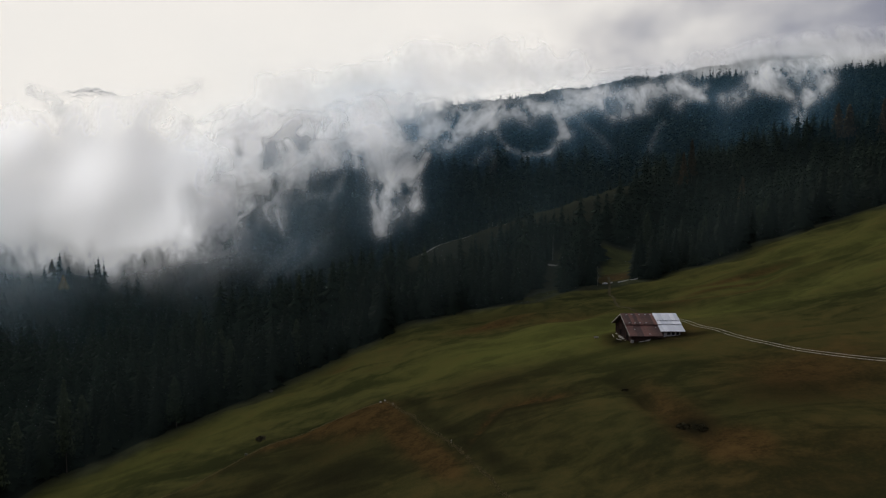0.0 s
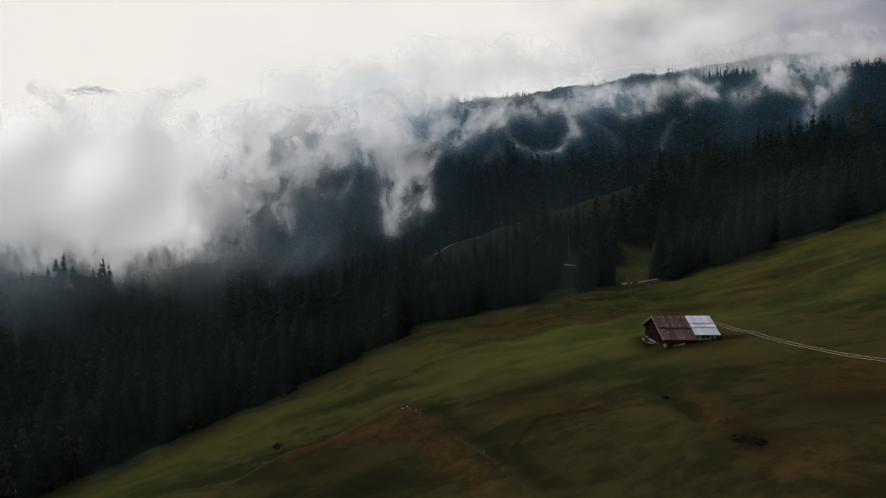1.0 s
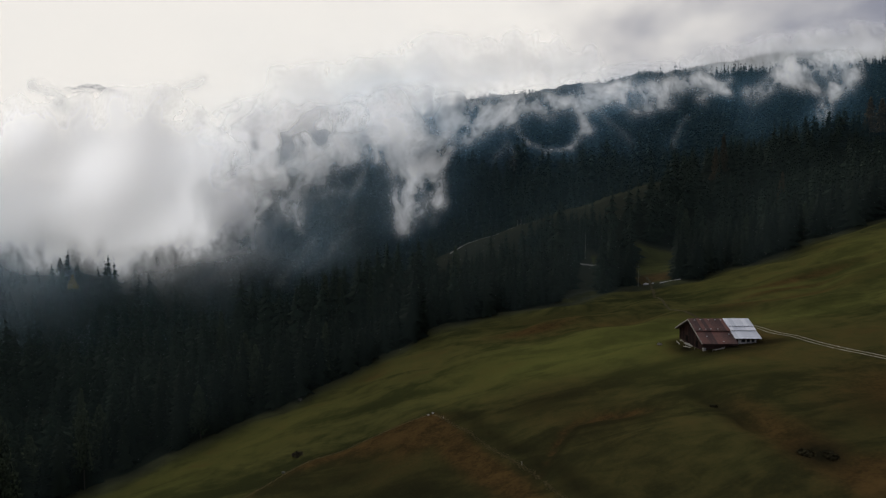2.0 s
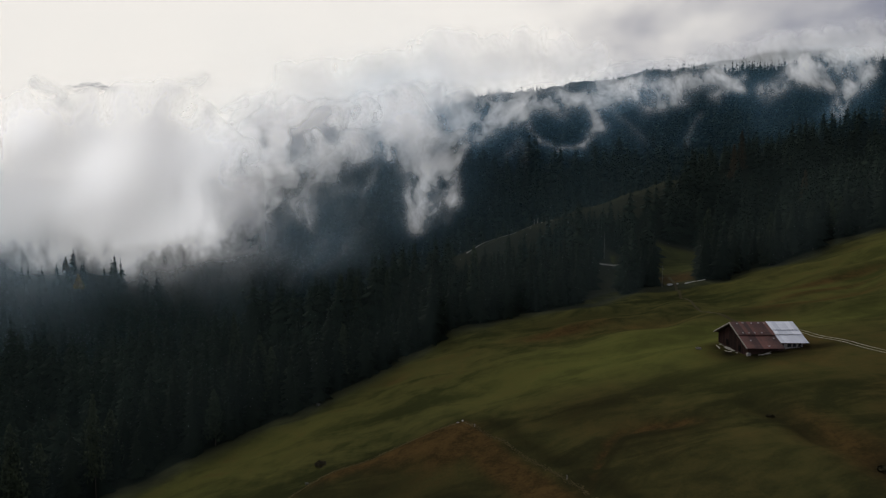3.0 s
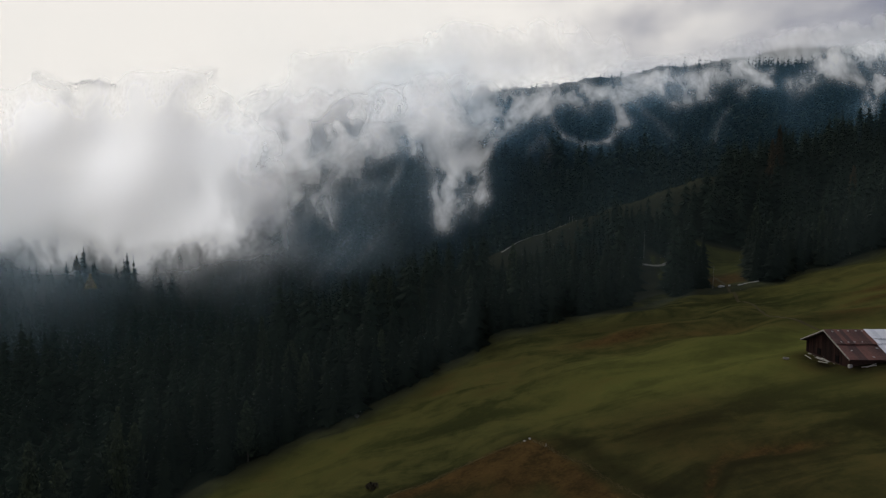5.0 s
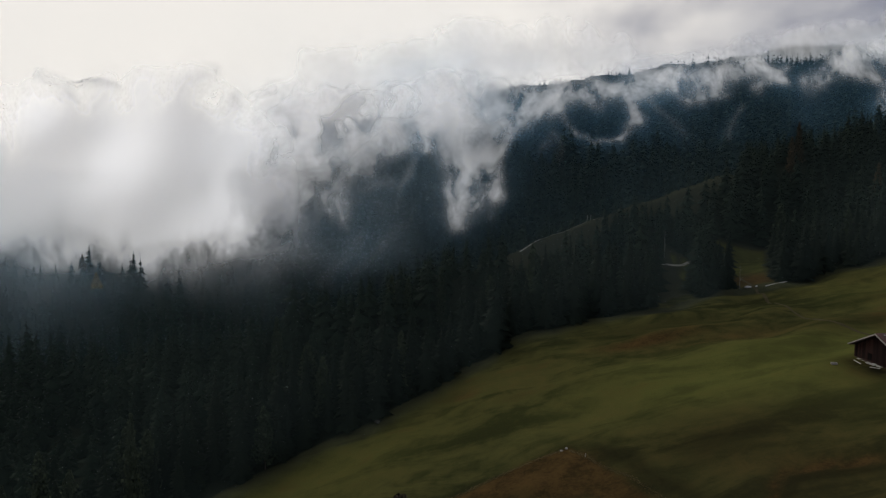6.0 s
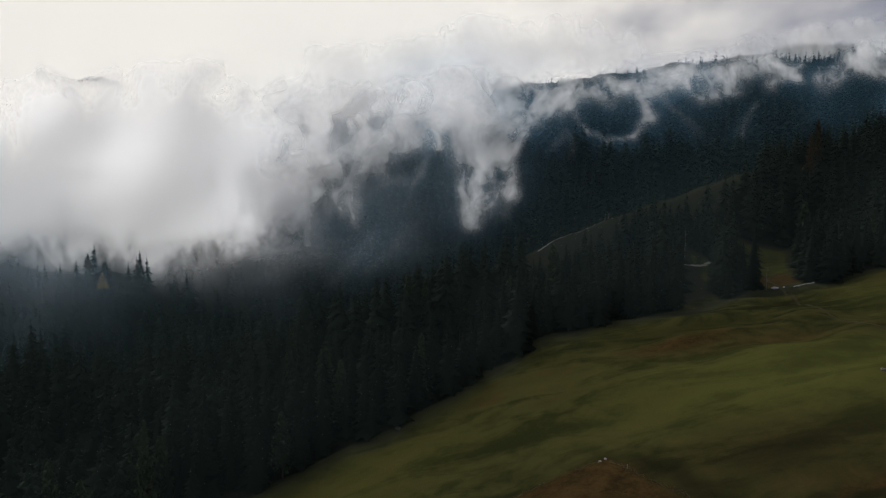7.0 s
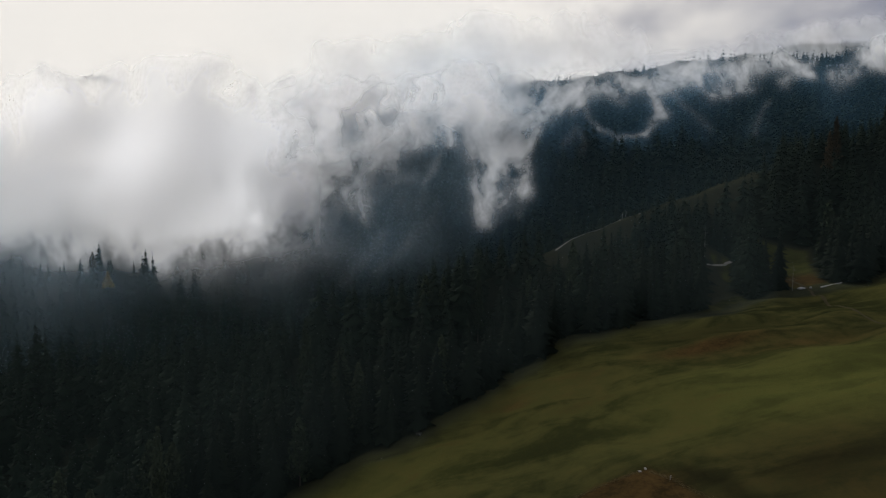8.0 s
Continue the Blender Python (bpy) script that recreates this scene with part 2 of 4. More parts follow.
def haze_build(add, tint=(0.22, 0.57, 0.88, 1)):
    """Tinted see-through sheet that stands in for thin even haze, faintly blue."""
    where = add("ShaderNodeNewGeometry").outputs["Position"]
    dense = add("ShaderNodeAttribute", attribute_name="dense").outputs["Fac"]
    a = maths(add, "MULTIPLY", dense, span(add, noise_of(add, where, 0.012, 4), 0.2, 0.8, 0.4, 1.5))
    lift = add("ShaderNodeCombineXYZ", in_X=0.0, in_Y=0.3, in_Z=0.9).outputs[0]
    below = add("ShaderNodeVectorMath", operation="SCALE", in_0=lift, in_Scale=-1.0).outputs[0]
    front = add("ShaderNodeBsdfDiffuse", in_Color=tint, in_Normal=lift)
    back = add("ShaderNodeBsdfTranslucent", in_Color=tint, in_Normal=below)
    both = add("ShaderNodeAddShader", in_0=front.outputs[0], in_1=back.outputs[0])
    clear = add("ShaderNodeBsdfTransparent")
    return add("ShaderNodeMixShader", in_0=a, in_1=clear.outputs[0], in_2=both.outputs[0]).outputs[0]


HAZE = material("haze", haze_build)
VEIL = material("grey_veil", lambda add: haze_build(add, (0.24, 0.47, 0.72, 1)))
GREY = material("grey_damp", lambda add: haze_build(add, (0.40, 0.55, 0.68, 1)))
TONE_LIFT = material("tone_lift", lambda add: haze_build(add, (0.46, 0.66, 0.68, 1)))
GROUND = material("turf", ground_build)
MIST = material("mist", lambda add: mist_build(add, 1.0, 0.74, 1.0))
SOFT_MIST = material("soft_mist", lambda add: mist_build(add, 1.25, 0.76, 0.95))
FAR_MIST = material("far_mist", lambda add: mist_build(add, 2.0, 0.66, 0.6))
BANK_MIST = material("bank_mist", lambda add: mist_build(add, 1.25, 0.92, 0.7, 0.6))
CAP_MIST = material("cap_mist", lambda add: mist_build(add, 2.0, 0.76, 0.5))
CLOUD = material("cloud", lambda add: mist_build(add, 2.4, 0.50, 0.8))
# needles turn paler and bluer with distance: haze put into their colour
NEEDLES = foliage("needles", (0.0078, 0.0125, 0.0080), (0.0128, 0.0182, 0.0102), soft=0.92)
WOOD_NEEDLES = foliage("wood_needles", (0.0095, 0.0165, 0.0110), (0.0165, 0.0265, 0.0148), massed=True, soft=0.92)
HAZED_NEEDLES = foliage("hazed_needles", (0.010, 0.019, 0.0145), (0.018, 0.030, 0.019), massed=True, soft=0.92)
LARCH = foliage("larch_needles", (0.028, 0.040, 0.021), (0.056, 0.070, 0.036))
GOLD = foliage("autumn_leaves", (0.26, 0.16, 0.03), (0.48, 0.30, 0.06))
RUSSET = foliage("russet_needles", (0.042, 0.029, 0.014), (0.078, 0.052, 0.026))
TAN = foliage("tan_needles", (0.090, 0.066, 0.036), (0.165, 0.125, 0.070))
BARK = plain("bark", (0.03, 0.022, 0.016), (0.09, 0.07, 0.05), 0.95, 2.0, stretch=(3, 3, 0.6))
RUST = plain("rusty_sheet", (0.045, 0.019, 0.016), (0.150, 0.060, 0.045), 0.75, 0.8, 0.1, vary=0.4)
TIN = plain("pale_sheet", (0.62, 0.65, 0.70), (0.84, 0.86, 0.90), 0.5, 0.7, 0.2, 0.1, vary=0.3)
TIMBER = plain("dark_timber", (0.025, 0.014, 0.010), (0.085, 0.045, 0.032), 0.9, 1.5, stretch=(1, 1, 5))
STONE = plain("pale_stone", (0.22, 0.21, 0.19), (0.5, 0.48, 0.44), 0.95, 2.5, gloss=0.15)


# ---- mesh helpers ----
def solid(name, verts, faces, mat, parent=None, label="", smooth=False):
    me = bpy.data.meshes.new(name)
    me.from_pydata([tuple(map(float, v)) for v in verts], [], [tuple(map(int, f)) for f in faces])
    me.materials.append(mat)
    if smooth:
        me.polygons.foreach_set("use_smooth", [True] * len(me.polygons))
    me.update()
    ob = new(name, me)
    ob.parent = parent
    return tagged(ob, label)


def part(name, bm, mat, parent, label=""):
    me = bpy.data.meshes.new(name)
    bm.to_mesh(me)
    bm.free()
    me.materials.append(mat)
    ob = new(name, me)
    ob.parent = parent
    return tagged(ob, label)


def thing(name, at, label, category, group="", turn=0.0, kind=""):
    ob = new(name)
    ob.matrix_basis = pose(*at, 0, 0, turn)
    ob.empty_display_size = 0.2
    return tagged(ob, label, category, group, kind)


def box(bm, x0, y0, z0, x1, y1, z1, bevel=0.0):
    made = bmesh.ops.create_cube(bm, size=1.0)["verts"]
    for v in made:
        v.co = Vector(((x0 + x1) / 2 + v.co.x * (x1 - x0), (y0 + y1) / 2 + v.co.y * (y1 - y0), (z0 + z1) / 2 + v.co.z * (z1 - z0)))
    if bevel:
        edges = list({e for v in made for e in v.link_edges})
        bmesh.ops.bevel(bm, geom=edges, offset=bevel, segments=1, affect="EDGES")
    return bm


# ---- the ground ----
def steps(lo, hi, fine, out_lo, out_hi):
    mid = list(np.arange(lo, hi + fine, fine))
    a, b, g = lo, mid[-1], fine
    left, right = [], []
    while a > out_lo or b < out_hi:
        g = min(g * 1.07, 15.0) if b < min(1500, out_hi) else g * 1.12
        if a > out_lo:
            a -= g
            left.append(a)
        if b < out_hi:
            b += g
            right.append(b)
    return np.array(left[::-1] + mid + right)


def grid_mesh(name, x, y, z, attributes, mat, keep=None):
    ny, nx = x.shape
    co = np.stack([x, y, z], -1).reshape(-1, 3)
    k = np.arange(nx * ny).reshape(ny, nx)
    quads = np.stack([k[:-1, :-1], k[:-1, 1:], k[1:, 1:], k[1:, :-1]], -1).reshape(-1, 4)
    if keep is not None:
        quads = quads[np.asarray(keep).ravel()[quads].any(1)]
    me = bpy.data.meshes.new(name)
    me.vertices.add(len(co))
    me.vertices.foreach_set("co", co.ravel())
    me.loops.add(quads.size)
    me.loops.foreach_set("vertex_index", quads.ravel())
    me.polygons.add(len(quads))
    me.polygons.foreach_set("loop_start", np.arange(0, quads.size, 4))
    me.polygons.foreach_set("use_smooth", np.ones(len(quads), bool))
    for key, value in attributes.items():
        me.attributes.new(key, "FLOAT", "POINT").data.foreach_set("value", np.asarray(value, np.float32).ravel())
    me.materials.append(mat)
    me.update(calc_edges=True)
    me.validate()
    return new(name, me)


def make_ground():
    xs, ys = steps(-130, 170, 1.4, -4200, 4200), steps(60, 300, 1.4, -2500, 4600)
    x, y = np.meshgrid(xs, ys)
    z = height(x, y)
    wood = np.clip((y - treeline(x)) / 6 + 0.5, 0, 1) * np.clip(0.5 - clearing(x, y) / 6, 0, 1)
    left = y - np.interp(x, [-90, -56, -40, -14, 20], [118, 133.7, 146, 150.5, 156])     # the two edges of the worn pasture meet at its tip
    right = (x + 13.8) + 0.416 * (y - 150.6)
    inside = -np.maximum(left, right)
    # dull turf, with shade on the near meadow and round the barn painted in
    turf_shade = np.clip((x + 22 - 0.35 * (150 - y)) / 26, 0, 1) * np.clip((157 - y + 0.05 * x) / 15, 0, 1) * np.interp(x, [16, 36], [1.0, 0.35])
    turf_shade = np.maximum(turf_shade, 0.5 * np.exp(-((x - 50) / 8) ** 2 - ((y - 152) / 8) ** 2))
    turf_shade = np.maximum(turf_shade, 0.7 * np.clip(0.5 + inside / 3, 0, 1))
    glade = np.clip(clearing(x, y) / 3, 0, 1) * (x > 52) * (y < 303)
    turf_shade = np.maximum(turf_shade, 0.85 * (y > treeline(x) + 6) * (1 - glade))
    dull_shade = (y > treeline(x) + 6) * (1 - glade) * 1.0
    dull_shade = np.maximum(dull_shade, 0.7 * np.exp(-(np.clip(treeline(x) - y, 0, None) / 9) ** 2) * (y < treeline(x) + 2))     # shade of the trees painted as dull grass along the wood
    tip = np.exp(-np.hypot(x + 18, y - 146) / 22)
    dry = np.clip(0.5 + inside / 2, 0, 1) * (-0.45 + (0.45 + 0.55 * tip) * np.exp(-np.clip(inside + 1.5 * ripple(x, y, 71, 12), 0, None) / 5) + 0.75 * tip)
    gap = treeline(x) - y
    lush = np.exp(-((gap - 20) / 20) ** 2) * np.interp(x, [-60, -25, 0, 40], [0.52, 0.2, 0.15, 0.0]) + 0.9 * np.exp(-((x - 18) / 30) ** 2 - ((y - 169) / 17) ** 2) + 0.6 * np.exp(-((x - 42) / 17) ** 2 - ((y - 150) / 17) ** 2)
    lush = np.clip(1.12 * lush + 0.65 * np.exp(-((y - 172) / 10) ** 2) * np.clip((x - 20) / 30, 0, 1), 0, 1.1) * (inside < 0)
    lush = np.maximum(lush, 0.75 * glade * np.clip((y - 266) / 8, 0, 1))
    lush = np.maximum(lush, 0.55 * np.clip((x - 55) / 30, 0, 1) * np.exp(-((y - 205) / 36) ** 2) * (1 + 0.4 * ripple(x, y, 75, 30)))
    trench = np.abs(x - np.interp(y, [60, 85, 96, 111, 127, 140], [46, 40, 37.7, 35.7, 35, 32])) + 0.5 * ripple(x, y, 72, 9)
    soil_shade = np.exp(-(trench / 1.7) ** 2) * np.clip((133 - y) / 6, 0, 1) * np.clip((y - 88) / 6, 0, 1) * (0.55 + 0.35 * ripple(x, y, 79, 17))
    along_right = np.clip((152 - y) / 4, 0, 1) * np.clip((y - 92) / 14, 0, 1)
    soil_shade = np.maximum(soil_shade, 0.62 * np.exp(-((right - 4.2 - 0.8 * ripple(x, y, 77, 14)) / 2.6) ** 2) * along_right)     # dark band beside the pasture's edge
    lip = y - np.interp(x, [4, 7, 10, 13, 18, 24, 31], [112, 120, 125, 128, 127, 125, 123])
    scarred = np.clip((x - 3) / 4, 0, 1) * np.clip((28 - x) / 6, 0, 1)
    # shade by the scar's lip painted as a dark line
    soil_shade = np.maximum(soil_shade, 0.6 * np.exp(-((lip + 2.6) / 1.8) ** 2) * scarred)
    # soft dark blobs; those round the barn paint in its shadow
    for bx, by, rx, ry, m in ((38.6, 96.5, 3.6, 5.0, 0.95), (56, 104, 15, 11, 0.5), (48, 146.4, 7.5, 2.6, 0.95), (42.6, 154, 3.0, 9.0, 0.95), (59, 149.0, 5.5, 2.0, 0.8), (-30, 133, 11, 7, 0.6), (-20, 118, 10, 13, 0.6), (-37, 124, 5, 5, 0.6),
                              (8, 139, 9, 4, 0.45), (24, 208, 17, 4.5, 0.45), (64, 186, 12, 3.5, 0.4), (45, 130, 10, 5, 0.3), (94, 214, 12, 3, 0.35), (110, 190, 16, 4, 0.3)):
        soil_shade = np.maximum(soil_shade, m * np.exp(-((x - bx) / rx) ** 2 - ((y - by) / ry) ** 2))
    dry = np.maximum(dry, 0.6 * np.exp(-((lip - 0.2 - 0.5 * ripple(x, y, 78, 6)) / 0.9) ** 2) * scarred)
    dry = np.maximum(dry, 0.7 * np.exp(-((inside - 3) / 3.0) ** 2) * np.clip((y - 100) / 14, 0, 1) * (right > left - 2))
    for bx, by, rx, ry, m in ((-16, 142, 5, 6, 1.0), (41, 87, 5, 6, 0.7), (97, 206, 18, 2.6, 0.4), (90, 198, 14, 1.6, 0.4), (84, 188, 20, 4, 0.3), (66, 112, 16, 14, 0.35), (45, 78, 22, 14, 0.25), (38, 100, 4, 22, 0.4), (70, 256, 9, 9, 0.6), (30, 190, 20, 5, 0.2), (17, 198, 15, 5, 0.35), (50, 154, 11, 10, 0.3)):
        dry = np.maximum(dry, m * np.exp(-((x - bx) / rx) ** 2 - ((y - by) / ry) ** 2))
    dry = dry - 0.35 * dull_shade
    ob = grid_mesh("ground", x, y, z, {"wood": wood, "dry": dry, "lush": lush, "turf_shade": turf_shade, "soil_shade": soil_shade, "dull_shade": dull_shade}, GROUND)
    return tagged(ob, "olive green alpine meadow falling to dark wooded slopes", "ground", kind="structure")


make_ground()


# ---- trees ----
def conifer(rng, layers, arms, lobes, slim=1.0, point=0.85):
    """Crown of a spruce one metre high: drooping arms in uneven whorls, each a ridge with hanging sides. Points and triangles."""
    pts, tris = [], []
    for i in range(layers):
        f = (i + 0.5) / layers
        reach = (0.19 * (1 - f) ** point + 0.012) * rng.uniform(0.8, 1.15)
        n = max(4, int(arms * (1 - 0.5 * f)))
        for j in range(n):
            a = 6.283 * (j + rng.uniform(-0.45, 0.45)) / n + i * 1.3
            z = 0.10 + 0.88 * f + rng.uniform(-0.55, 0.55) / layers
            r = reach * rng.uniform(0.5, 1.3)
            ca, sa = math.cos(a), math.sin(a)
            wide = r * rng.uniform(0.28, 0.45) * slim
            drop = r * rng.uniform(0.3, 0.6)
            b = len(pts)
            pts.append((0, 0, z + 0.03))
            for k in range(1, lobes + 1):
                u = k / lobes
                d = drop * u ** 1.3
                w = wide * (1 - 0.75 * u) * (1.25 if k % 2 else 0.8) if k < lobes else 0.0
                cx, cy, cz = ca * r * u, sa * r * u, z - d
                if k < lobes:
                    pts.append((cx - sa * w, cy + ca * w, cz - w * 0.55))
                    pts.append((cx, cy, cz + w * 0.12))
                    pts.append((cx + sa * w, cy - ca * w, cz - w * 0.55))
                else:
                    pts.append((cx, cy, cz))
            first = b + 1
            tris += [(b, first, first + 1), (b, first + 1, first + 2)]
            for k in range(1, lobes - 1):
                p, q = b + 1 + 3 * (k - 1), b + 1 + 3 * k
                tris += [(p, q, q + 1), (p, q + 1, p + 1), (p + 1, q + 1, q + 2), (p + 1, q + 2, p + 2)]
            p, tip = b + 1 + 3 * (lobes - 2), b + 1 + 3 * (lobes - 1)
            tris += [(p, tip, p + 1), (p + 1, tip, p + 2)]
    return np.array(pts), np.array(tris)


def crown_mass(pts):
    """The way outward from a crown one metre high, as of a cone."""
    r = np.hypot(pts[:, 0], pts[:, 1]) + 1e-4
    k = np.minimum(r / 0.02, 1.0)
    return np.stack([pts[:, 0] / r * k, pts[:, 1] / r * k, np.full(len(pts), 0.45)], -1)


def tri_mesh(name, pts, tris, mat, mass=None):
    me = bpy.data.meshes.new(name)
    me.vertices.add(len(pts))
    me.vertices.foreach_set("co", np.asarray(pts, np.float32).ravel())
    me.loops.add(tris.size)
    me.loops.foreach_set("vertex_index", tris.ravel().astype(np.int32))
    me.polygons.add(len(tris))
    me.polygons.foreach_set("loop_start", np.arange(0, tris.size, 3, dtype=np.int32))
    if mass is not None:
        me.attributes.new("mass", "FLOAT_VECTOR", "POINT").data.foreach_set("vector", np.asarray(mass, np.float32).ravel())
    me.materials.append(mat)
    me.update(calc_edges=True)
    return me


def trunk_mesh(bm, h, r):
    bmesh.ops.create_cone(bm, cap_ends=True, segments=7, radius1=r, radius2=r * 0.15, depth=h, matrix=Matrix.Translation((0, 0, h / 2 - 0.4)))
    return bm


def make_spruce(k):
    rng = random.Random(40 + k)
    tree = thing("spruce", (0, 0, -500), "dark green spruce standing at the wood's edge", "tree", "spruces of the wood's edge")
    pts, tris = conifer(rng, 21, 11, 3, 1.1)
    crown = new("crown", tri_mesh("crown", pts, tris, NEEDLES, crown_mass(pts)))
    crown.parent = tree
    part("trunk", trunk_mesh(bmesh.new(), 0.93, 0.017), BARK, tree)
    return tree


def larch_crown(rng, layers, arms, low=0.2):
    """Thin, airy crown one metre high: upswept arms with loose tufts."""
    pts, tris = [], []
    for i in range(layers):
        f = (i + 0.5) / layers
        z, reach = low + (0.98 - low) * f, 0.16 * (1 - f) ** 0.7 + 0.015
        for j in range(arms):
            a = rng.uniform(0, 6.283)
            r = reach * rng.uniform(0.5, 1.2)
            for k in range(3):
                u = (k + rng.uniform(0.3, 1.0)) / 3
                c = Vector((math.cos(a) * r * u, math.sin(a) * r * u, z - 0.05 * u + rng.uniform(-0.02, 0.02)))
                b, q = len(pts), rng.uniform(0.012, 0.03)
                for _ in range(4):
                    pts.append(tuple(c + Vector((rng.uniform(-q, q), rng.uniform(-q, q), rng.uniform(-q, q) * 1.3))))
                tris += [(b, b + 1, b + 2), (b, b + 2, b + 3), (b, b + 3, b + 1)]
    return np.array(pts), np.array(tris)


def make_larch(seed, mat, label, low=0.2):
    rng = random.Random(seed)
    tree = thing("larch", (0, 0, -500), label, "tree", "larches of the wood")
    crown = new("crown", tri_mesh("crown", *larch_crown(rng, 26, 16, low), mat))
    crown.parent = tree
    part("trunk", trunk_mesh(bmesh.new(), 0.95, 0.014), BARK, tree)
    return tree


def spots(x0, x1, y0, y1, gap, seed, test):
    rng = np.random.RandomState(seed)
    gx, gy = np.meshgrid(np.arange(x0, x1, gap), np.arange(y0, y1, gap))
    x, y = gx.ravel() + rng.uniform(-0.42, 0.42, gx.size) * gap, gy.ravel() + rng.uniform(-0.42, 0.42, gx.size) * gap
    keep = test(x, y) & (rng.uniform(0, 1, len(x)) < 0.9 + 0.35 * ripple(x, y, seed + 30, 28))
    return x[keep], y[keep], rng


def in_view(x, y, margin=40):
    """Land that the camera's flight can show, with a margin."""
    return (x > -0.76 * (y - 30) - 46 - margin) & (x < 0.74 * y + margin)


def fit_height(x, y):
    """Tree heights, lower on the knoll's steep face and past the gap, fitted to the view."""
    near = (x > -16) & (x < 60) & (y < knoll_line(x) + 4) & (y > treeline(x) + 9) & (x < 50 + 0.2 * (y - 245))
    below = 328 + 0.12 * x + crest(x) - y
    behind = (x > -30) & (x < 112) & (y > knoll_line(x) + 4) & (y < knoll_line(x) + 46)
    near = near | (behind & (y > knoll_line(x) + 26))
    clump = 0.5 * np.exp(-((x - 12) / 10) ** 2 - ((y - 244) / 9) ** 2) + 0.8 * np.exp(-((x - 44) / 5) ** 2 - ((y - 262) / 10) ** 2)
    clump = clump + 0.95 * np.exp(-((x - 34) / 5) ** 2 - ((y - 268) / 8) ** 2) + 0.45 * np.exp(-((x - 8) / 9) ** 2 - ((y - 266) / 7) ** 2)
    low = np.where((x > -32) & (x < 2) & (y > 235) & (y < 312), 0.68, 1.0)
    return low * np.where(behind & ~near, 0.36, np.where(near, 0.62 + 0.75 * clump, np.clip(below / 160, np.where(x > 10, 0.36, 0.55), 1.0)))


def scatter(name, label, x, y, rng, tall, pts_sets, mat):
    pts, tris, mass, base = [], [], [], 0
    z, short, swell = height(x, y), fit_height(x, y), ripple(x, y, 17, 55)
    for i in range(len(x)):
        p, t = pts_sets[rng.randint(len(pts_sets))]
        h = tall * rng.uniform(0.6, 1.1) * short[i] * (1.0 + 0.2 * swell[i])
        a = rng.uniform(0, 6.283)
        c, s, w = math.cos(a) * h, math.sin(a) * h, rng.uniform(0.95, 1.35)
        q, g, o = np.empty_like(p), np.empty_like(p), crown_mass(p)
        q[:, 0], q[:, 1], q[:, 2] = (p[:, 0] * c - p[:, 1] * s) * w + x[i], (p[:, 0] * s + p[:, 1] * c) * w + y[i], p[:, 2] * h + z[i] - 0.5
        g[:, 0], g[:, 1], g[:, 2] = (o[:, 0] * c - o[:, 1] * s) / h, (o[:, 0] * s + o[:, 1] * c) / h, o[:, 2]
        pts.append(q)
        mass.append(g)
        tris.append(t + base)
        base += len(p)
    ob = new(name, tri_mesh(name, np.concatenate(pts), np.concatenate(tris), mat, np.concatenate(mass)))
    return tagged(ob, label, "trees", kind="stuff")


def make_woods():
    kinds = [make_spruce(k) for k in range(5)] + [make_larch(3, LARCH, "pale yellowish larch among the dark spruces")]
    x, y, rng = spots(-190, 200, 90, 300, 4.7, 11, lambda a, b: wooded(a, b) & (b < treeline(a) + 26) & in_view(a, b, 10))
    z = height(x, y)
    order = np.argsort((y - treeline(x)))[:300]
    swell = ripple(x, y, 17, 40)
    for n, i in enumerate(order):
        h = rng.uniform(13, 22) * (1 + 0.22 * swell[i])
        w = h * rng.uniform(0.85, 1.3)
        m = pose(x[i], y[i], z[i] - 0.3, rng.uniform(-1.5, 1.5), rng.uniform(-1.5, 1.5), rng.uniform(0, 360)) @ Matrix.Diagonal((w, w, h, 1))
        k = n if n < len(kinds) else (5 if rng.uniform() < 0.05 else rng.randint(5))
        t = kinds[k] if n < len(kinds) else copy_thing(kinds[k], m)
        t.matrix_basis = m
    rest = np.setdiff1d(np.arange(len(x)), order)
    rng2 = random.Random(7)
    mids = [conifer(rng2, 12, 8, 3, 1.45) for _ in range(6)]
    far = [conifer(rng2, 7, 7, 2, 1.8, 0.75) for _ in range(6)]
    behind = [conifer(rng2, 13, 9, 2, 1.6) for _ in range(6)]
    if len(rest):
        scatter("wood", "dark spruce wood below the mountain", x[rest], y[rest], rng, 21, mids, WOOD_NEEDLES)
    x, y, rng = spots(-420, 330, 100, 420, 6.2, 12, lambda a, b: wooded(a, b) & (b >= treeline(a) + 26) & in_view(a, b) & (b < 328 + 0.12 * a + crest(a) - np.interp(a, [-200, 0, 100], [2, 2, 30])))
    scatter("wood", "dense dark spruce wood on the lower slopes", x, y, rng, 20, behind, WOOD_NEEDLES)
    x, y, rng = spots(-18, 62, 228, 300, 3.6, 15, lambda a, b: wooded(a, b) & (b > treeline(a) + 5) & (b < knoll_line(a) - 7) & (a < 52 + 0.2 * (b - 245)))
    scatter("young_wood", "dense spruces before the bare brow", x, y, rng, 22, mids, WOOD_NEEDLES)
    x, y, rng = spots(-700, 1100, 420, 1500, 7.2, 13, lambda a, b: in_view(a, b) & (b < 328 + 0.12 * a + crest(a) - np.interp(a, [0, 100, 200, 430, 470], [2, 30, 60, 80, 72])) & ~((a > 190) & (b > 730 + 0.55 * (a - 200)) & (a < 520)) & (b < 560 + 1.9 * np.clip(a + 150, 0, None) ** 0.98))
    scatter("mountain_wood", "far dark spruce wood on the misty mountain", x, y, rng, 23, far, HAZED_NEEDLES)


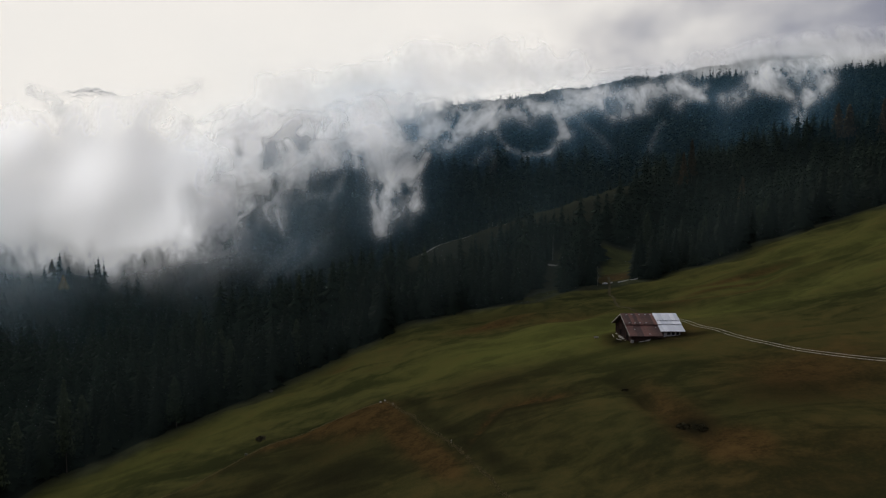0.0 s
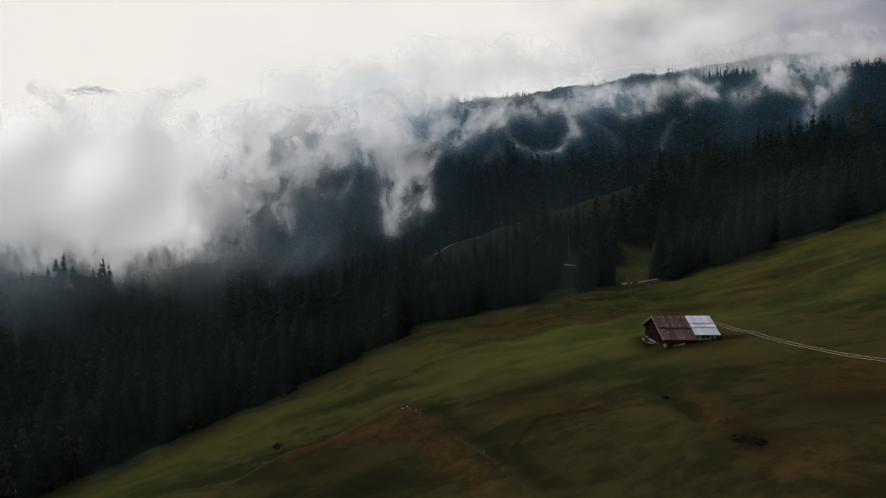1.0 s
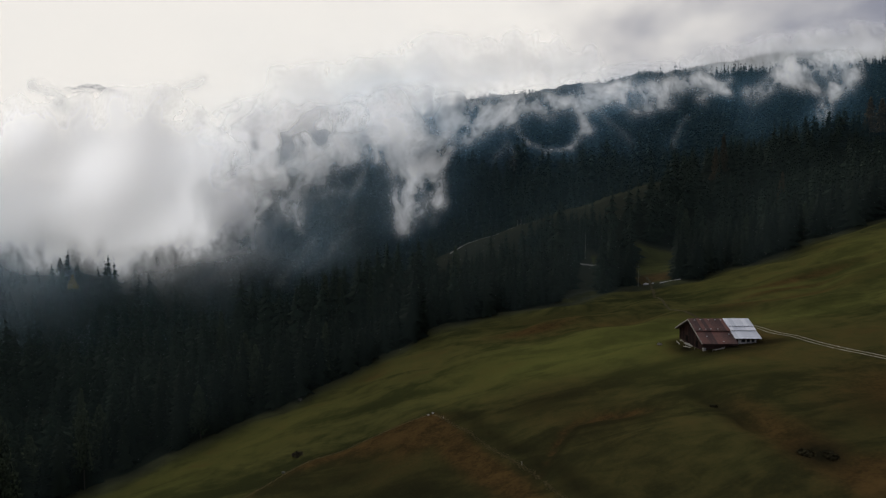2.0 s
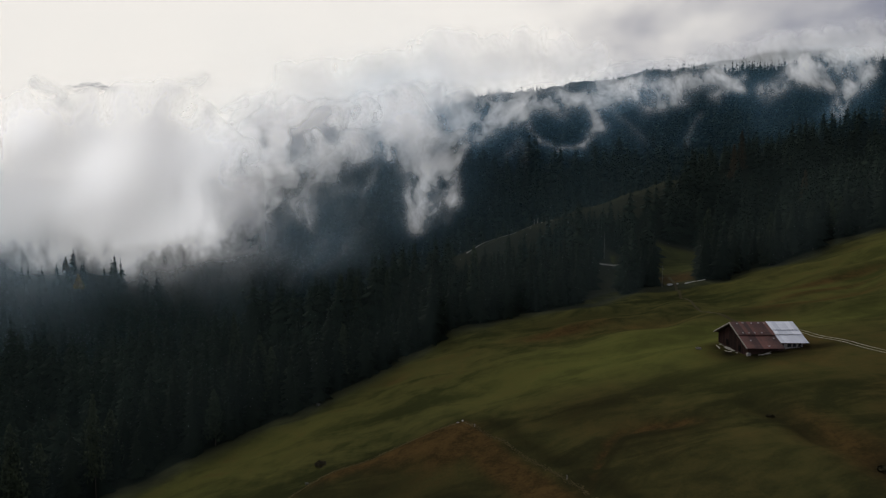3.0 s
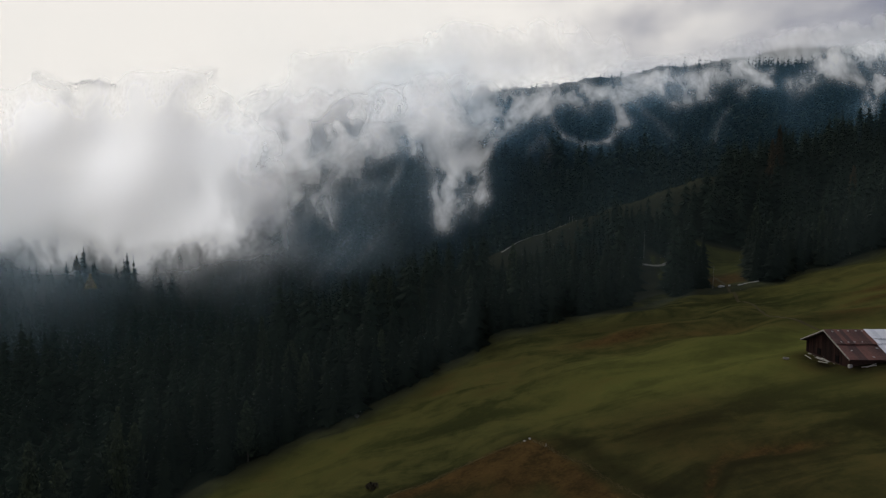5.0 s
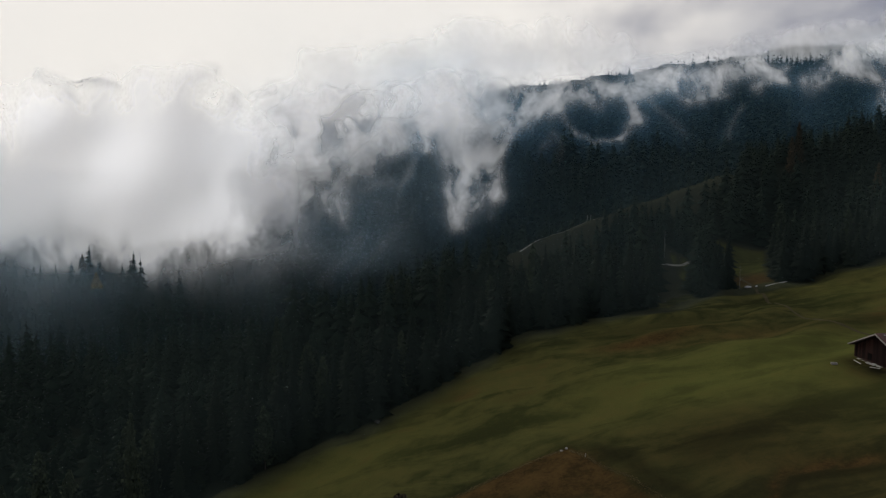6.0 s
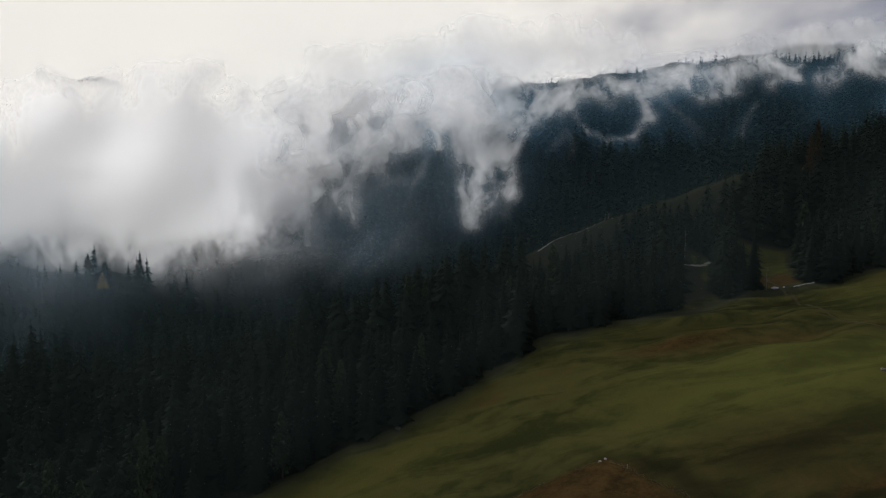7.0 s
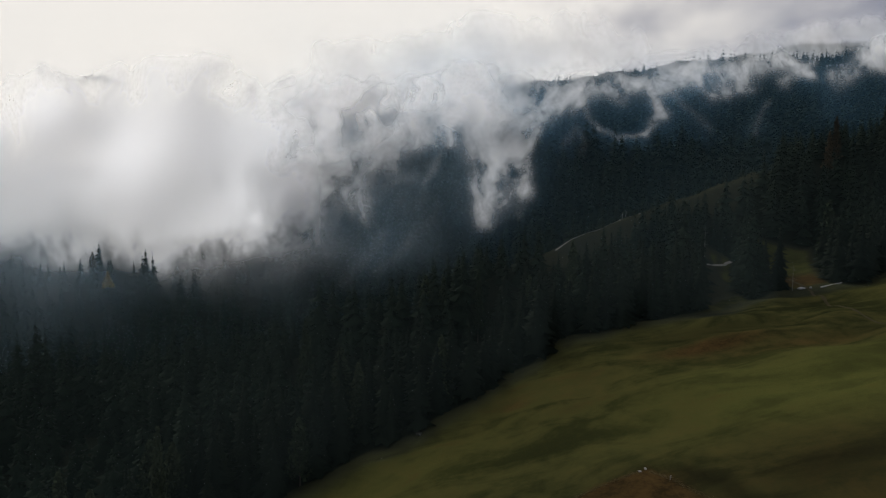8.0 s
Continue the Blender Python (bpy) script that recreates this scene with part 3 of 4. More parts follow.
make_woods()
for kx, ky, kh, kw, mat, label in ((-176, 292, 25, 0.5, GOLD, "golden autumn birch leafed only at its top"), (-186, 300, 24, 0.42, RUSSET, "russet autumn larch in the dark wood"),
                                   (247, 404, 26, 1.1, TAN, "tan autumn larch on the far slope"), (256, 407, 25, 1.1, TAN, "tan autumn larch on the far slope"),
                                   (282, 413, 29, 0.8, TAN, "tall tan larch on the far slope"), (129, 345, 21, 0.8, RUSSET, "thin russet larch above the knoll"),
                                   (136, 352, 24, 0.7, RUSSET, "thin russet larch above the knoll"), (161, 352, 14, 0.9, LARCH, "pale larch on the far slope"),
                                   (-83, 215, 26, 0.7, LARCH, "tall pale larch above the dark spruces"), (-47, 228, 20, 0.8, LARCH, "pale yellowish larch in the wood"), (-106, 146, 25, 0.8, LARCH, "tall greenish larch near the meadow"),
                                   (-98, 162, 24, 0.6, LARCH, "slender pale larch in the dark wood"), (-37, 231, 21, 0.6, LARCH, "slender pale larch in the dark wood"), (-52, 228, 21, 0.8, LARCH, "pale yellowish larch in the wood"),
                                   (139, 298, 22, 0.7, RUSSET, "russet larch standing in the spruce wood")):
    # the two leftmost trees have leaves only on top, to fit the camera's view
    grown = make_larch(int(kx) + 900, mat, label, 0.8 if kx < -150 else 0.2)
    grown.matrix_basis = pose(kx, ky, float(height(kx, ky)) + 1.0, 0, 0, kx) @ Matrix.Diagonal((kh * kw, kh * kw, kh, 1))


def make_dead_trunk(x, y, h, r=0.22):
    t = thing("dead_tree", (x, y, float(height(x, y)) - 0.3), "bare pale dead trunk beside the clearing", "tree")
    part("trunk", trunk_mesh(bmesh.new(), h, r), ASHEN, t)
    rng = random.Random(5)
    for k in range(9):
        b = part("stub", pole_mesh(rng.uniform(0.6, 1.4), 0.05, 0.02, k), ASHEN, t)
        a, up = rng.uniform(0, 360), rng.uniform(0.35, 0.9) * h
        b.matrix_basis = pose(0, 0, up, 0, 0, a) @ pose(0.45, 0, 0, 0, 75, 0)


# ---- mist ----
def near_line(x, z, x0, z0, x1, z1, r):
    dx, dz = x1 - x0, z1 - z0
    t = np.clip(((x - x0) * dx + (z - z0) * dz) / (dx * dx + dz * dz + 1e-6), 0, 1)
    d = np.hypot(x - x0 - t * dx, z - z0 - t * dz) / r
    return np.exp(-d ** 1.6)


def mist_bank(label, y0, slant, lean, puffs, mat, halo=0.0):
    """A sheet of mist that hangs before a slope. Each puff: from x, z to x, z, half width, density. halo: thinner blue air round it."""
    pad = max(p[4] for p in puffs)
    ends = [(p[k], p[k + 1]) for p in puffs for k in (0, 2)]
    for spread, thick in ((1.0, 1.0), (2.4, halo)) if halo else ((1.0, 1.0),):
        xr = min(e[0] for e in ends) - 2.4 * pad * spread, max(e[0] for e in ends) + 2.4 * pad * spread
        zr = min(e[1] for e in ends) - 2.4 * pad * spread, max(e[1] for e in ends) + 2.4 * pad * spread
        x, z = np.meshgrid(np.linspace(*xr, 220), np.linspace(*zr, 120))
        y = y0 + slant * x + lean * z + 3 * ripple(x, z, 20, 70) + (6 if spread > 1 else 0)
        wx = x + 0.16 * pad * ripple(x, z, 31, 3.5 * pad) + 0.1 * pad * ripple(x, z, 33, 1.4 * pad)
        wz = z + 0.16 * pad * ripple(x, z, 41, 3.5 * pad) + 0.1 * pad * ripple(x, z, 43, 1.4 * pad)
        clear = np.ones_like(x)
        for x0, z0, x1, z1, r, m in puffs:
            d = near_line(wx, wz, x0, z0, x1, z1, r * spread)
            clear = np.minimum(clear, 1 - d * thick * min(1.0, 0.3 + m)) if spread > 1 else clear * np.exp(-(m * d) ** 1.5)
        d = 1 - clear if spread > 1 else (-np.log(clear)) ** (1 / 1.5)
        edge = np.minimum(np.minimum(x - xr[0], xr[1] - x), np.minimum(z - zr[0], zr[1] - z)) / pad
        d = d * np.clip(edge, 0, 1)
        if spread > 1:
            ob = grid_mesh("haze_veil", x, y, z, {"dense": d}, VEIL, d > 0.003)
            tagged(ob, "blue damp air round the torn mist", "haze", kind="stuff")
        else:
            ob = grid_mesh("mist_bank", x, y, z, {"dense": d}, mat, d > 0.012)
            tagged(ob, label, "mist", kind="stuff")


def haze_veil(y0, slant, lean, xr, zr, dense):
    x, z = np.meshgrid(np.linspace(*xr, 40), np.linspace(*zr, 30))
    y = y0 + slant * x + lean * z
    edge = np.minimum(np.minimum(x - xr[0], xr[1] - x) / 120, np.minimum((z - zr[0]) / 35, (zr[1] - z) / 60))
    ob = grid_mesh("haze_veil", x, y, z, {"dense": dense * np.clip(edge, 0, 1)}, HAZE)
    tagged(ob, "thin bluish haze before the far woods", "haze", kind="stuff")


VALLEY_MIST = [(-321, 42, -164, 39, 28.1, 1.3), (-311, 21, -161, 25, 15.3, 0.65), (-164, 40, -126, 39, 22.5, 0.9), (-224, 12, -146, 16, 8.4, 0.28), (-140, 23, -112, 22, 11.7, 0.42),
    (-120, 48, -106, 31, 13.2, 0.5), (-225, 62, -146, 59, 15.8, 0.7), (-146, 56, -112, 53, 10.3, 0.55), (-109, 19, -91, 15, 8.5, 0.14), (-183, 4, -158, 6, 6.7, 0.15),
    (-131, 7, -109, 9, 6.3, 0.12), (-213, 1, -196, 7, 6.4, 0.3), (-311, 10, -231, 19, 8.7, 0.45)]
LOW_WISPS = [(-245, 8, -213, -5, 15.5, 0.08), (-210, -15, -197, 8, 6.1, 0.07), (-185, -9, -172, -1, 5.6, 0.05), (-145, -18, -167, -4, 10.0, 0.04), (-127, -11, -107, 2, 6.4, 0.08),
    (-114, -3, -89, 5, 8.8, 0.07), (-85, -4, -78, 7, 3.1, 0.07), (-72, 0, -59, 14, 2.6, 0.08), (-159, -4, -151, 4, 5.0, 0.07), (-101, -17, -109, -8, 7.3, 0.04),
    (-244, -21, -194, -19, 12.8, 0.04), (-59, 14, -50, 22, 2.9, 0.06)]
BLUE_VEIL = [(-237, 12, -189, 5, 19.4, 0.2), (-189, 3, -165, -3, 10.8, 0.07), (-168, 1, -103, 0, 9.7, 0.07), (-103, 8, -56, 16, 10.8, 0.07), (-73, 23, -39, 38, 17.2, 0.04)]
PLUMES = [(-30, 22, -29, 35, 4.3, 0.5), (-28, 34, -25, 49, 6.1, 0.58), (-25, 49, -32, 66, 8.7, 0.58), (-32, 66, -38, 79, 10.3, 0.6), (-18, 25, -14, 35, 3.5, 0.12),
    (-15, 35, -18, 54, 4.3, 0.36), (-18, 54, -10, 66, 4.1, 0.28), (-37, 63, -59, 58, 6.1, 0.48), (-61, 59, -71, 46, 6.6, 0.4), (-61, 39, -71, 35, 3.5, 0.13),
    (-73, 16, -78, 4, 3.2, 0.1), (-91, 46, -81, 35, 6.5, 0.4), (-102, 36, -97, 21, 5.9, 0.24), (-113, 46, -100, 36, 8.4, 0.4), (-13, 47, -9, 57, 2.3, 0.28),
    (-49, 49, -56, 36, 2.3, 0.13)]
CREST_MIST = [(-167, 56, -142, 62, 8.5, 0.78), (-142, 63, -119, 66, 7.2, 0.62), (-122, 72, -99, 76, 7.3, 0.78), (-106, 67, -79, 67, 8.6, 0.67), (-126, 76, -100, 79, 7.3, 0.78),
    (-100, 79, -67, 86, 10.0, 0.95), (-73, 79, -47, 88, 10.0, 0.84), (-118, 51, -92, 54, 7.2, 0.5), (-85, 57, -69, 62, 5.9, 0.5), (-47, 91, -20, 96, 8.0, 0.78),
    (-97, 28, -104, 41, 7.1, 0.22), (-128, 51, -137, 41, 7.8, 0.5), (-53, 67, -46, 81, 6.6, 0.56), (-140, 44, -105, 51, 19.6, 0.45), (-123, 25, -104, 38, 12.9, 0.22)]
WISPS = [(-23, 93, 16, 100, 7.6, 0.51), (-9, 84, 26, 91, 9.0, 0.47), (1, 74, 15, 85, 6.2, 0.31), (26, 96, 56, 101, 7.1, 0.39), (33, 86, 42, 73, 2.8, 0.16),
    (42, 73, 54, 66, 2.1, 0.17), (54, 66, 69, 69, 2.1, 0.16), (69, 69, 82, 82, 3.2, 0.2), (83, 83, 76, 96, 5.0, 0.31), (56, 95, 86, 102, 6.5, 0.39),
    (29, 71, 20, 62, 3.5, 0.11), (32, 52, 31, 68, 3.5, 0.11), (82, 104, 114, 111, 7.4, 0.43)]
RIGHT_WISPS = [(110, 105, 147, 114, 7.5, 0.36), (142, 112, 172, 121, 6.8, 0.36), (93, 93, 111, 75, 4.4, 0.1), (141, 73, 154, 93, 2.6, 0.1), (117, 95, 142, 102, 5.2, 0.27),
    (168, 123, 186, 110, 4.6, 0.3), (189, 120, 166, 105, 4.6, 0.22), (205, 108, 234, 126, 7.0, 0.32), (229, 126, 255, 120, 5.9, 0.29), (239, 131, 289, 139, 8.8, 0.54),
    (259, 98, 273, 119, 5.6, 0.43), (275, 115, 294, 131, 6.5, 0.32), (233, 122, 259, 114, 5.5, 0.25)]
CLOUD_CAP = [(-132, 85, -97, 101, 9.9, 0.7), (-100, 100, -59, 118, 11.6, 0.8), (-63, 115, -18, 134, 12.6, 0.8), (-19, 127, 30, 149, 12.9, 0.8), (25, 143, 89, 167, 13.1, 0.8),
    (89, 161, 146, 185, 12.2, 0.7), (-107, 107, -18, 146, 18.5, 0.5), (-18, 146, 90, 184, 19.6, 0.5)]
SUMMIT_CLOUD = [(339, 230, 448, 249, 12.1, 0.6), (438, 245, 608, 279, 17.4, 0.8), (543, 249, 823, 303, 26.8, 0.85), (185, 198, 338, 222, 8.6, 0.5), (346, 215, 463, 231, 10.5, 0.5)]


def torn_puffs(seed, n, keep, xr, zr):
    """Many short rags of mist, mostly upright, strewn where keep(x, z) gives their density."""
    rng, out = random.Random(seed), []
    while len(out) < n:
        x, z = rng.uniform(*xr), rng.uniform(*zr)
        m = keep(x, z)
        if m < 0.04:
            continue
        dx, dz = rng.gauss(1.5, 3.5), rng.uniform(4, 13)
        out.append((x - dx / 2, z - dz / 2, x + dx / 2, z + dz / 2, rng.uniform(1.3, 4.2), m * rng.uniform(0.45, 1.3)))
    return out


def rag_density(x, z):
    left = np.clip((-71 - x) / 22, 0, 1) * np.clip((z - 20 - 0.25 * (x + 110)) / 16, 0, 1)
    top = np.clip((z - 54) / 8, 0, 1) * np.clip((-20 - x) / 10, 0, 1)
    foot = 0.16 * math.exp(-((x + 75 + 0.6 * (z - 20)) / 5) ** 2) * (z < 40) + 0.12 * (z > 24)
    return float(0.4 * np.clip(left * 0.9 + top * 0.8 + foot, 0, 1))


RAGS = torn_puffs(8, 130, rag_density, (-128, -22), (4, 78))
mist_bank("thick white mist bank lying on the valley wood", 252, -0.36, 0.1, VALLEY_MIST, BANK_MIST)
mist_bank("thin blue veil of damp air over the lower wood", 266, 0.0, 0.1, BLUE_VEIL, GREY)
mist_bank("faint bluish wisps hanging over the lower wood", 287, -0.12, 0.1, LOW_WISPS, SOFT_MIST)
mist_bank("torn plumes of mist rising before the wooded slope", 306, 0.1, 0.25, PLUMES, MIST, 0.10)
mist_bank("ragged shreds of mist before the wooded slope", 316, 0.1, 0.25, RAGS, SOFT_MIST)
mist_bank("grey mist dragging along the wooded crest", 380, 0.0, 0.3, CREST_MIST, SOFT_MIST, 0.22)
mist_bank("thin wisps of mist curling before the dark wood", 394, 0.2, 0.3, WISPS, MIST, 0.20)
mist_bank("thin wisps of mist curling before the dark wood", 394, 0.2, 0.3, RIGHT_WISPS, MIST, 0.13)
mist_bank("pale cloud cap along the mountain ridge", 505, 0.9, 0.3, CLOUD_CAP, CAP_MIST)
mist_bank("grey cloud dragging over the wooded summit", 700, 0.3, 0.3, SUMMIT_CLOUD, FAR_MIST)


def edge_haze(dense):
    """A haze sheet added along the wood's edge to lift its dark tones."""
    u, z = np.meshgrid(np.linspace(-190, 260, 120), np.linspace(-60, 75, 12))
    ob = grid_mesh("haze_veil", u, treeline(u) - 7.0 + 0.05 * z, z, {"dense": dense * np.clip((75 - z) / 40, 0, 1) * np.interp(u, [-170, -60, 0, 60], [1.0, 1.0, 1.35, 1.2])}, TONE_LIFT)
    tagged(ob, "thin haze sheet added to lift the wood's dark tones", "haze", kind="stuff")


edge_haze(0.0085)
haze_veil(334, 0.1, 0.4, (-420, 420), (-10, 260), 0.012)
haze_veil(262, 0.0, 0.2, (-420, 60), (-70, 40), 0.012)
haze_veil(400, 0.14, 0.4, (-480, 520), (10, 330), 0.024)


# ---- the barn ----
GABLE_END = plain("weathered_board", (0.011, 0.006, 0.005), (0.034, 0.016, 0.012), 0.9, 1.2, stretch=(4, 4, 0.7), vary=0.6, gloss=0.1)
LIME = plain("limewashed_wall", (0.30, 0.30, 0.29), (0.55, 0.54, 0.52), 0.95, 1.3)
RAW = plain("grey_raw_wood", (0.20, 0.18, 0.15), (0.42, 0.39, 0.34), 0.9, 2.0, stretch=(1, 6, 6))
ASHEN = plain("ashen_dead_wood", (0.10, 0.095, 0.08), (0.24, 0.225, 0.19), 0.95, 2.0, stretch=(3, 3, 0.5), gloss=0.1)
OPENING_SHADE = plain("opening_shade", (0.006, 0.005, 0.005), (0.012, 0.010, 0.009), 0.9, gloss=0.03)
PANE = plain("dim_window_glass", (0.02, 0.025, 0.03), (0.05, 0.06, 0.07), 0.08, 0.6)

SLOPE, RIDGE = 0.45, 6.35


def roof_z(y):
    return RIDGE - SLOPE * abs(y)


def sheet_mesh(wide, long, thick):
    """One roofing sheet lying along -y from its upper edge, with shallow folds; it slopes with the roof."""
    n = 6
    verts, faces = [], []
    for k, (y, dz) in enumerate(((0, 0.0), (-long, 0.0))):
        for i in range(n + 1):
            z = -SLOPE * -y + (0.035 if i % 2 else 0.0)
            verts += [(wide * i / n, y, z + thick), (wide * i / n, y, z)]
    w = 2 * (n + 1)
    for i in range(n):
        a = 2 * i
        faces += [(a, a + w, a + w + 2, a + 2), (a + 1, a + 3, a + w + 3, a + w + 1), (a + w, a + w + 1, a + w + 3, a + w + 2), (a, a + 2, a + 3, a + 1)]
    faces += [(0, 1, w + 1, w), (2 * n, 2 * n + w, 2 * n + 1 + w, 2 * n + 1)]
    return verts, faces


def roof_field(barn, x0, x1, count, rows, mat, rng, label):
    wide = (x1 - x0) / count
    for top, long, drop in rows:
        verts, faces = sheet_mesh(wide * 1.03, long, 0.02)
        first = None
        for i in range(count):
            if first is None:
                first = solid("roof_sheet", verts, faces, mat, barn, label)
                ob = first
            else:
                ob = new("roof_sheet", first.data)
                ob.parent = barn
                tagged(ob, label)
            ob.matrix_basis = pose(x0 + wide * i, top + rng.uniform(-0.05, 0.05), roof_z(top) + drop + 0.012 * (i % 2), rng.uniform(-0.4, 0.4), 0, rng.uniform(-0.35, 0.35))


def prism(bm, outline, x0, x1):
    """A slab with a (y, z) outline between two x."""
    a = [bm.verts.new((x0, y, z)) for y, z in outline]
    b = [bm.verts.new((x1, y, z)) for y, z in outline]
    bm.faces.new(a[::-1])
    bm.faces.new(b)
    for i in range(len(a)):
        k = (i + 1) % len(a)
        bm.faces.new((a[i], a[k], b[k], b[i]))
    bmesh.ops.recalc_face_normals(bm, faces=bm.faces)
    return bm


def make_barn():
    rng = random.Random(3)
    barn = thing("barn", (50.25, 155.5, 0), "old timber barn with rusty and pale sheet roof on meadow", "barn")
    # boarded gable towards the valley
    y = -7.2
    while y < 6.7:
        w = min(0.46 * rng.uniform(0.85, 1.15), 6.75 - y)
        low, off = 0.75 + rng.uniform(-0.05, 0.1), rng.uniform(-0.02, 0.03)
        part("board", prism(bmesh.new(), [(y, low), (y + w - 0.025, low), (y + w - 0.025, roof_z(y + w) - 0.22), (y, roof_z(y) - 0.22)], -6.05 + off, -5.95 + off), GABLE_END, barn)
        y += w
    part("gable_wall", prism(bmesh.new(), [(-7.15, -0.6), (6.7, -0.6), (6.7, roof_z(6.7) - 0.25), (0, RIDGE - 0.25), (-7.15, roof_z(7.15) - 0.25)], -5.92, -5.7), TIMBER, barn)
    part("gable_wall", prism(bmesh.new(), [(-5.8, 0.6), (6.7, 0.6), (6.7, roof_z(6.7) - 0.25), (0, RIDGE - 0.25), (-5.8, roof_z(5.8) - 0.25)], 5.9, 6.12), TIMBER, barn)
    part("front_wall", box(bmesh.new(), -5.7, -7.15, -0.6, 1.05, -6.95, roof_z(7.0) - 0.2), TIMBER, barn, "dark boarded front wall under the rusty roof")
    part("step_wall", box(bmesh.new(), 1.05, -7.15, -0.4, 1.25, -5.7, roof_z(7.0) - 0.2), TIMBER, barn)
    part("pale_front_wall", box(bmesh.new(), 1.25, -5.8, 0.4, 5.9, -5.6, roof_z(5.8) - 0.2), LIME, barn, "limewashed front wall under the pale roof")
    part("back_wall", box(bmesh.new(), -5.7, 6.5, -0.4, 5.9, 6.7, roof_z(6.7) - 0.2), TIMBER, barn)
    # stones of the footing along the gable and round the corner
    y = -7.4
    while y < 5.2:
        w = rng.uniform(0.55, 1.05)
        h = rng.uniform(0.45, 0.8)
        st = part("footing_stone", box(bmesh.new(), -6.32 + rng.uniform(-0.12, 0.05), y, -0.5, -5.93, y + w - 0.05, -0.1 + h, 0.07), STONE, barn)
        y += w + (rng.uniform(0.2, 0.9) if rng.random() < 0.3 else 0)
    part("corner_pier", box(bmesh.new(), -6.2, -7.55, -0.5, -5.6, -6.96, 1.5, 0.06), STONE, barn, "pale masonry corner pier")
    # near-black panels on the boards give the shade inside two openings
    for a in (-3.6, 2.2):
        part("stable_opening", box(bmesh.new(), -6.12, a - 0.6, 1.0, -6.04, a + 0.6, 2.3, 0.01), OPENING_SHADE, barn, "near-black panel for a square opening in the gable")
    # windows and door of the pale wall
    for a, b, lo, hi, nm in ((1.5, 1.95, 2.1, 3.05, "door_leaf"), (2.7, 3.5, 2.45, 3.1, "window"), (3.85, 4.5, 2.45, 3.1, "window"), (4.9, 5.5, 2.45, 3.1, "window")):
        if nm == "window":
            w = part("window", box(bmesh.new(), a - 0.06, -5.86, lo - 0.06, b + 0.06, -5.81, hi + 0.02), RAW, barn, "small window with a raw wood frame")
            part("pane", box(bmesh.new(), a, -5.885, lo, b, -5.865, hi - 0.04), PANE, w)
        else:
            part("door_leaf", box(bmesh.new(), a, -5.86, 1.6, b, -5.81, hi), TIMBER, barn)
    # roof: deck, sheets, verge boards, ridge caps
    part("roof_deck", prism(bmesh.new(), [(0, RIDGE - 0.05), (-8.2, roof_z(8.2) - 0.05), (-8.2, roof_z(8.2) - 0.22), (0, RIDGE - 0.24)], -6.7, 1.0), TIMBER, barn)
    part("roof_deck", prism(bmesh.new(), [(0, RIDGE - 0.05), (-6.5, roof_z(6.5) - 0.05), (-6.5, roof_z(6.5) - 0.22), (0, RIDGE - 0.24)], 1.0, 6.7), TIMBER, barn)
    part("roof_deck", prism(bmesh.new(), [(0, RIDGE - 0.05), (7.45, roof_z(7.45) - 0.05), (7.45, roof_z(7.45) - 0.22), (0, RIDGE - 0.24)], -6.7, 6.7), TIMBER, barn)
    part("back_roof_sheet", prism(bmesh.new(), [(0.02, RIDGE + 0.02), (7.55, roof_z(7.55) + 0.02), (7.55, roof_z(7.55) - 0.02), (0.02, RIDGE - 0.03)], -6.75, 6.75), RUST, barn)
    roof_field(barn, -6.75, 1.0, 9, [(0.0, 4.35, 0.2), (-4.2, 4.1, -0.02)], RUST, rng, "rusty brown roofing sheet")
    roof_field(barn, 1.0, 6.75, 6, [(0.0, 2.75, 0.26), (-2.65, 1.4, 0.12), (-3.95, 2.65, -0.02)], TIN, rng, "pale grey roofing sheet")
    part("verge_board", prism(bmesh.new(), [(0.0, RIDGE + 0.14), (-8.35, roof_z(8.35) + 0.12), (-8.35, roof_z(8.35) - 0.12), (0.0, RIDGE - 0.12)], -6.84, -6.76), RAW, barn, "pale grey verge board")
    part("verge_board", prism(bmesh.new(), [(0.0, RIDGE + 0.14), (7.6, roof_z(7.6) + 0.10), (7.6, roof_z(7.6) - 0.12), (0.0, RIDGE - 0.12)], -6.84, -6.76), RAW, barn, "pale grey verge board")
    part("ridge_cap", prism(bmesh.new(), [(-0.35, RIDGE - 0.02), (0, RIDGE + 0.20), (0.35, RIDGE - 0.02), (0, RIDGE + 0.12)], -6.75, 1.0), RUST, barn)
    part("ridge_cap", prism(bmesh.new(), [(-0.3, RIDGE + 0.02), (0, RIDGE + 0.22), (0.3, RIDGE + 0.02), (0, RIDGE + 0.14)], 1.0, 6.75), TIN, barn)
    # stones that weigh down the rusty sheets
    for x, y in [(-5.6, -3.8), (-4.3, -3.85), (-3.1, -3.8), (-1.6, -3.75), (-5.5, -0.7), (-4.2, -0.5), (-2.4, -0.6), (-0.9, -0.55), (0.3, -0.6), (-4.9, -5.9), (0.2, -5.2), (-1.9, -7.6)]:
        bm = bmesh.new()
        bmesh.ops.create_icosphere(bm, subdivisions=1, radius=0.19)
        for v in bm.verts:
            v.co *= rng.uniform(0.8, 1.15)
            v.co.z *= 0.6
        st = part("roof_stone", bm, LIME, barn)
        st.location = (x, y, roof_z(y) + (0.3 if y > -4.2 else 0.08))
    return barn


make_barn()


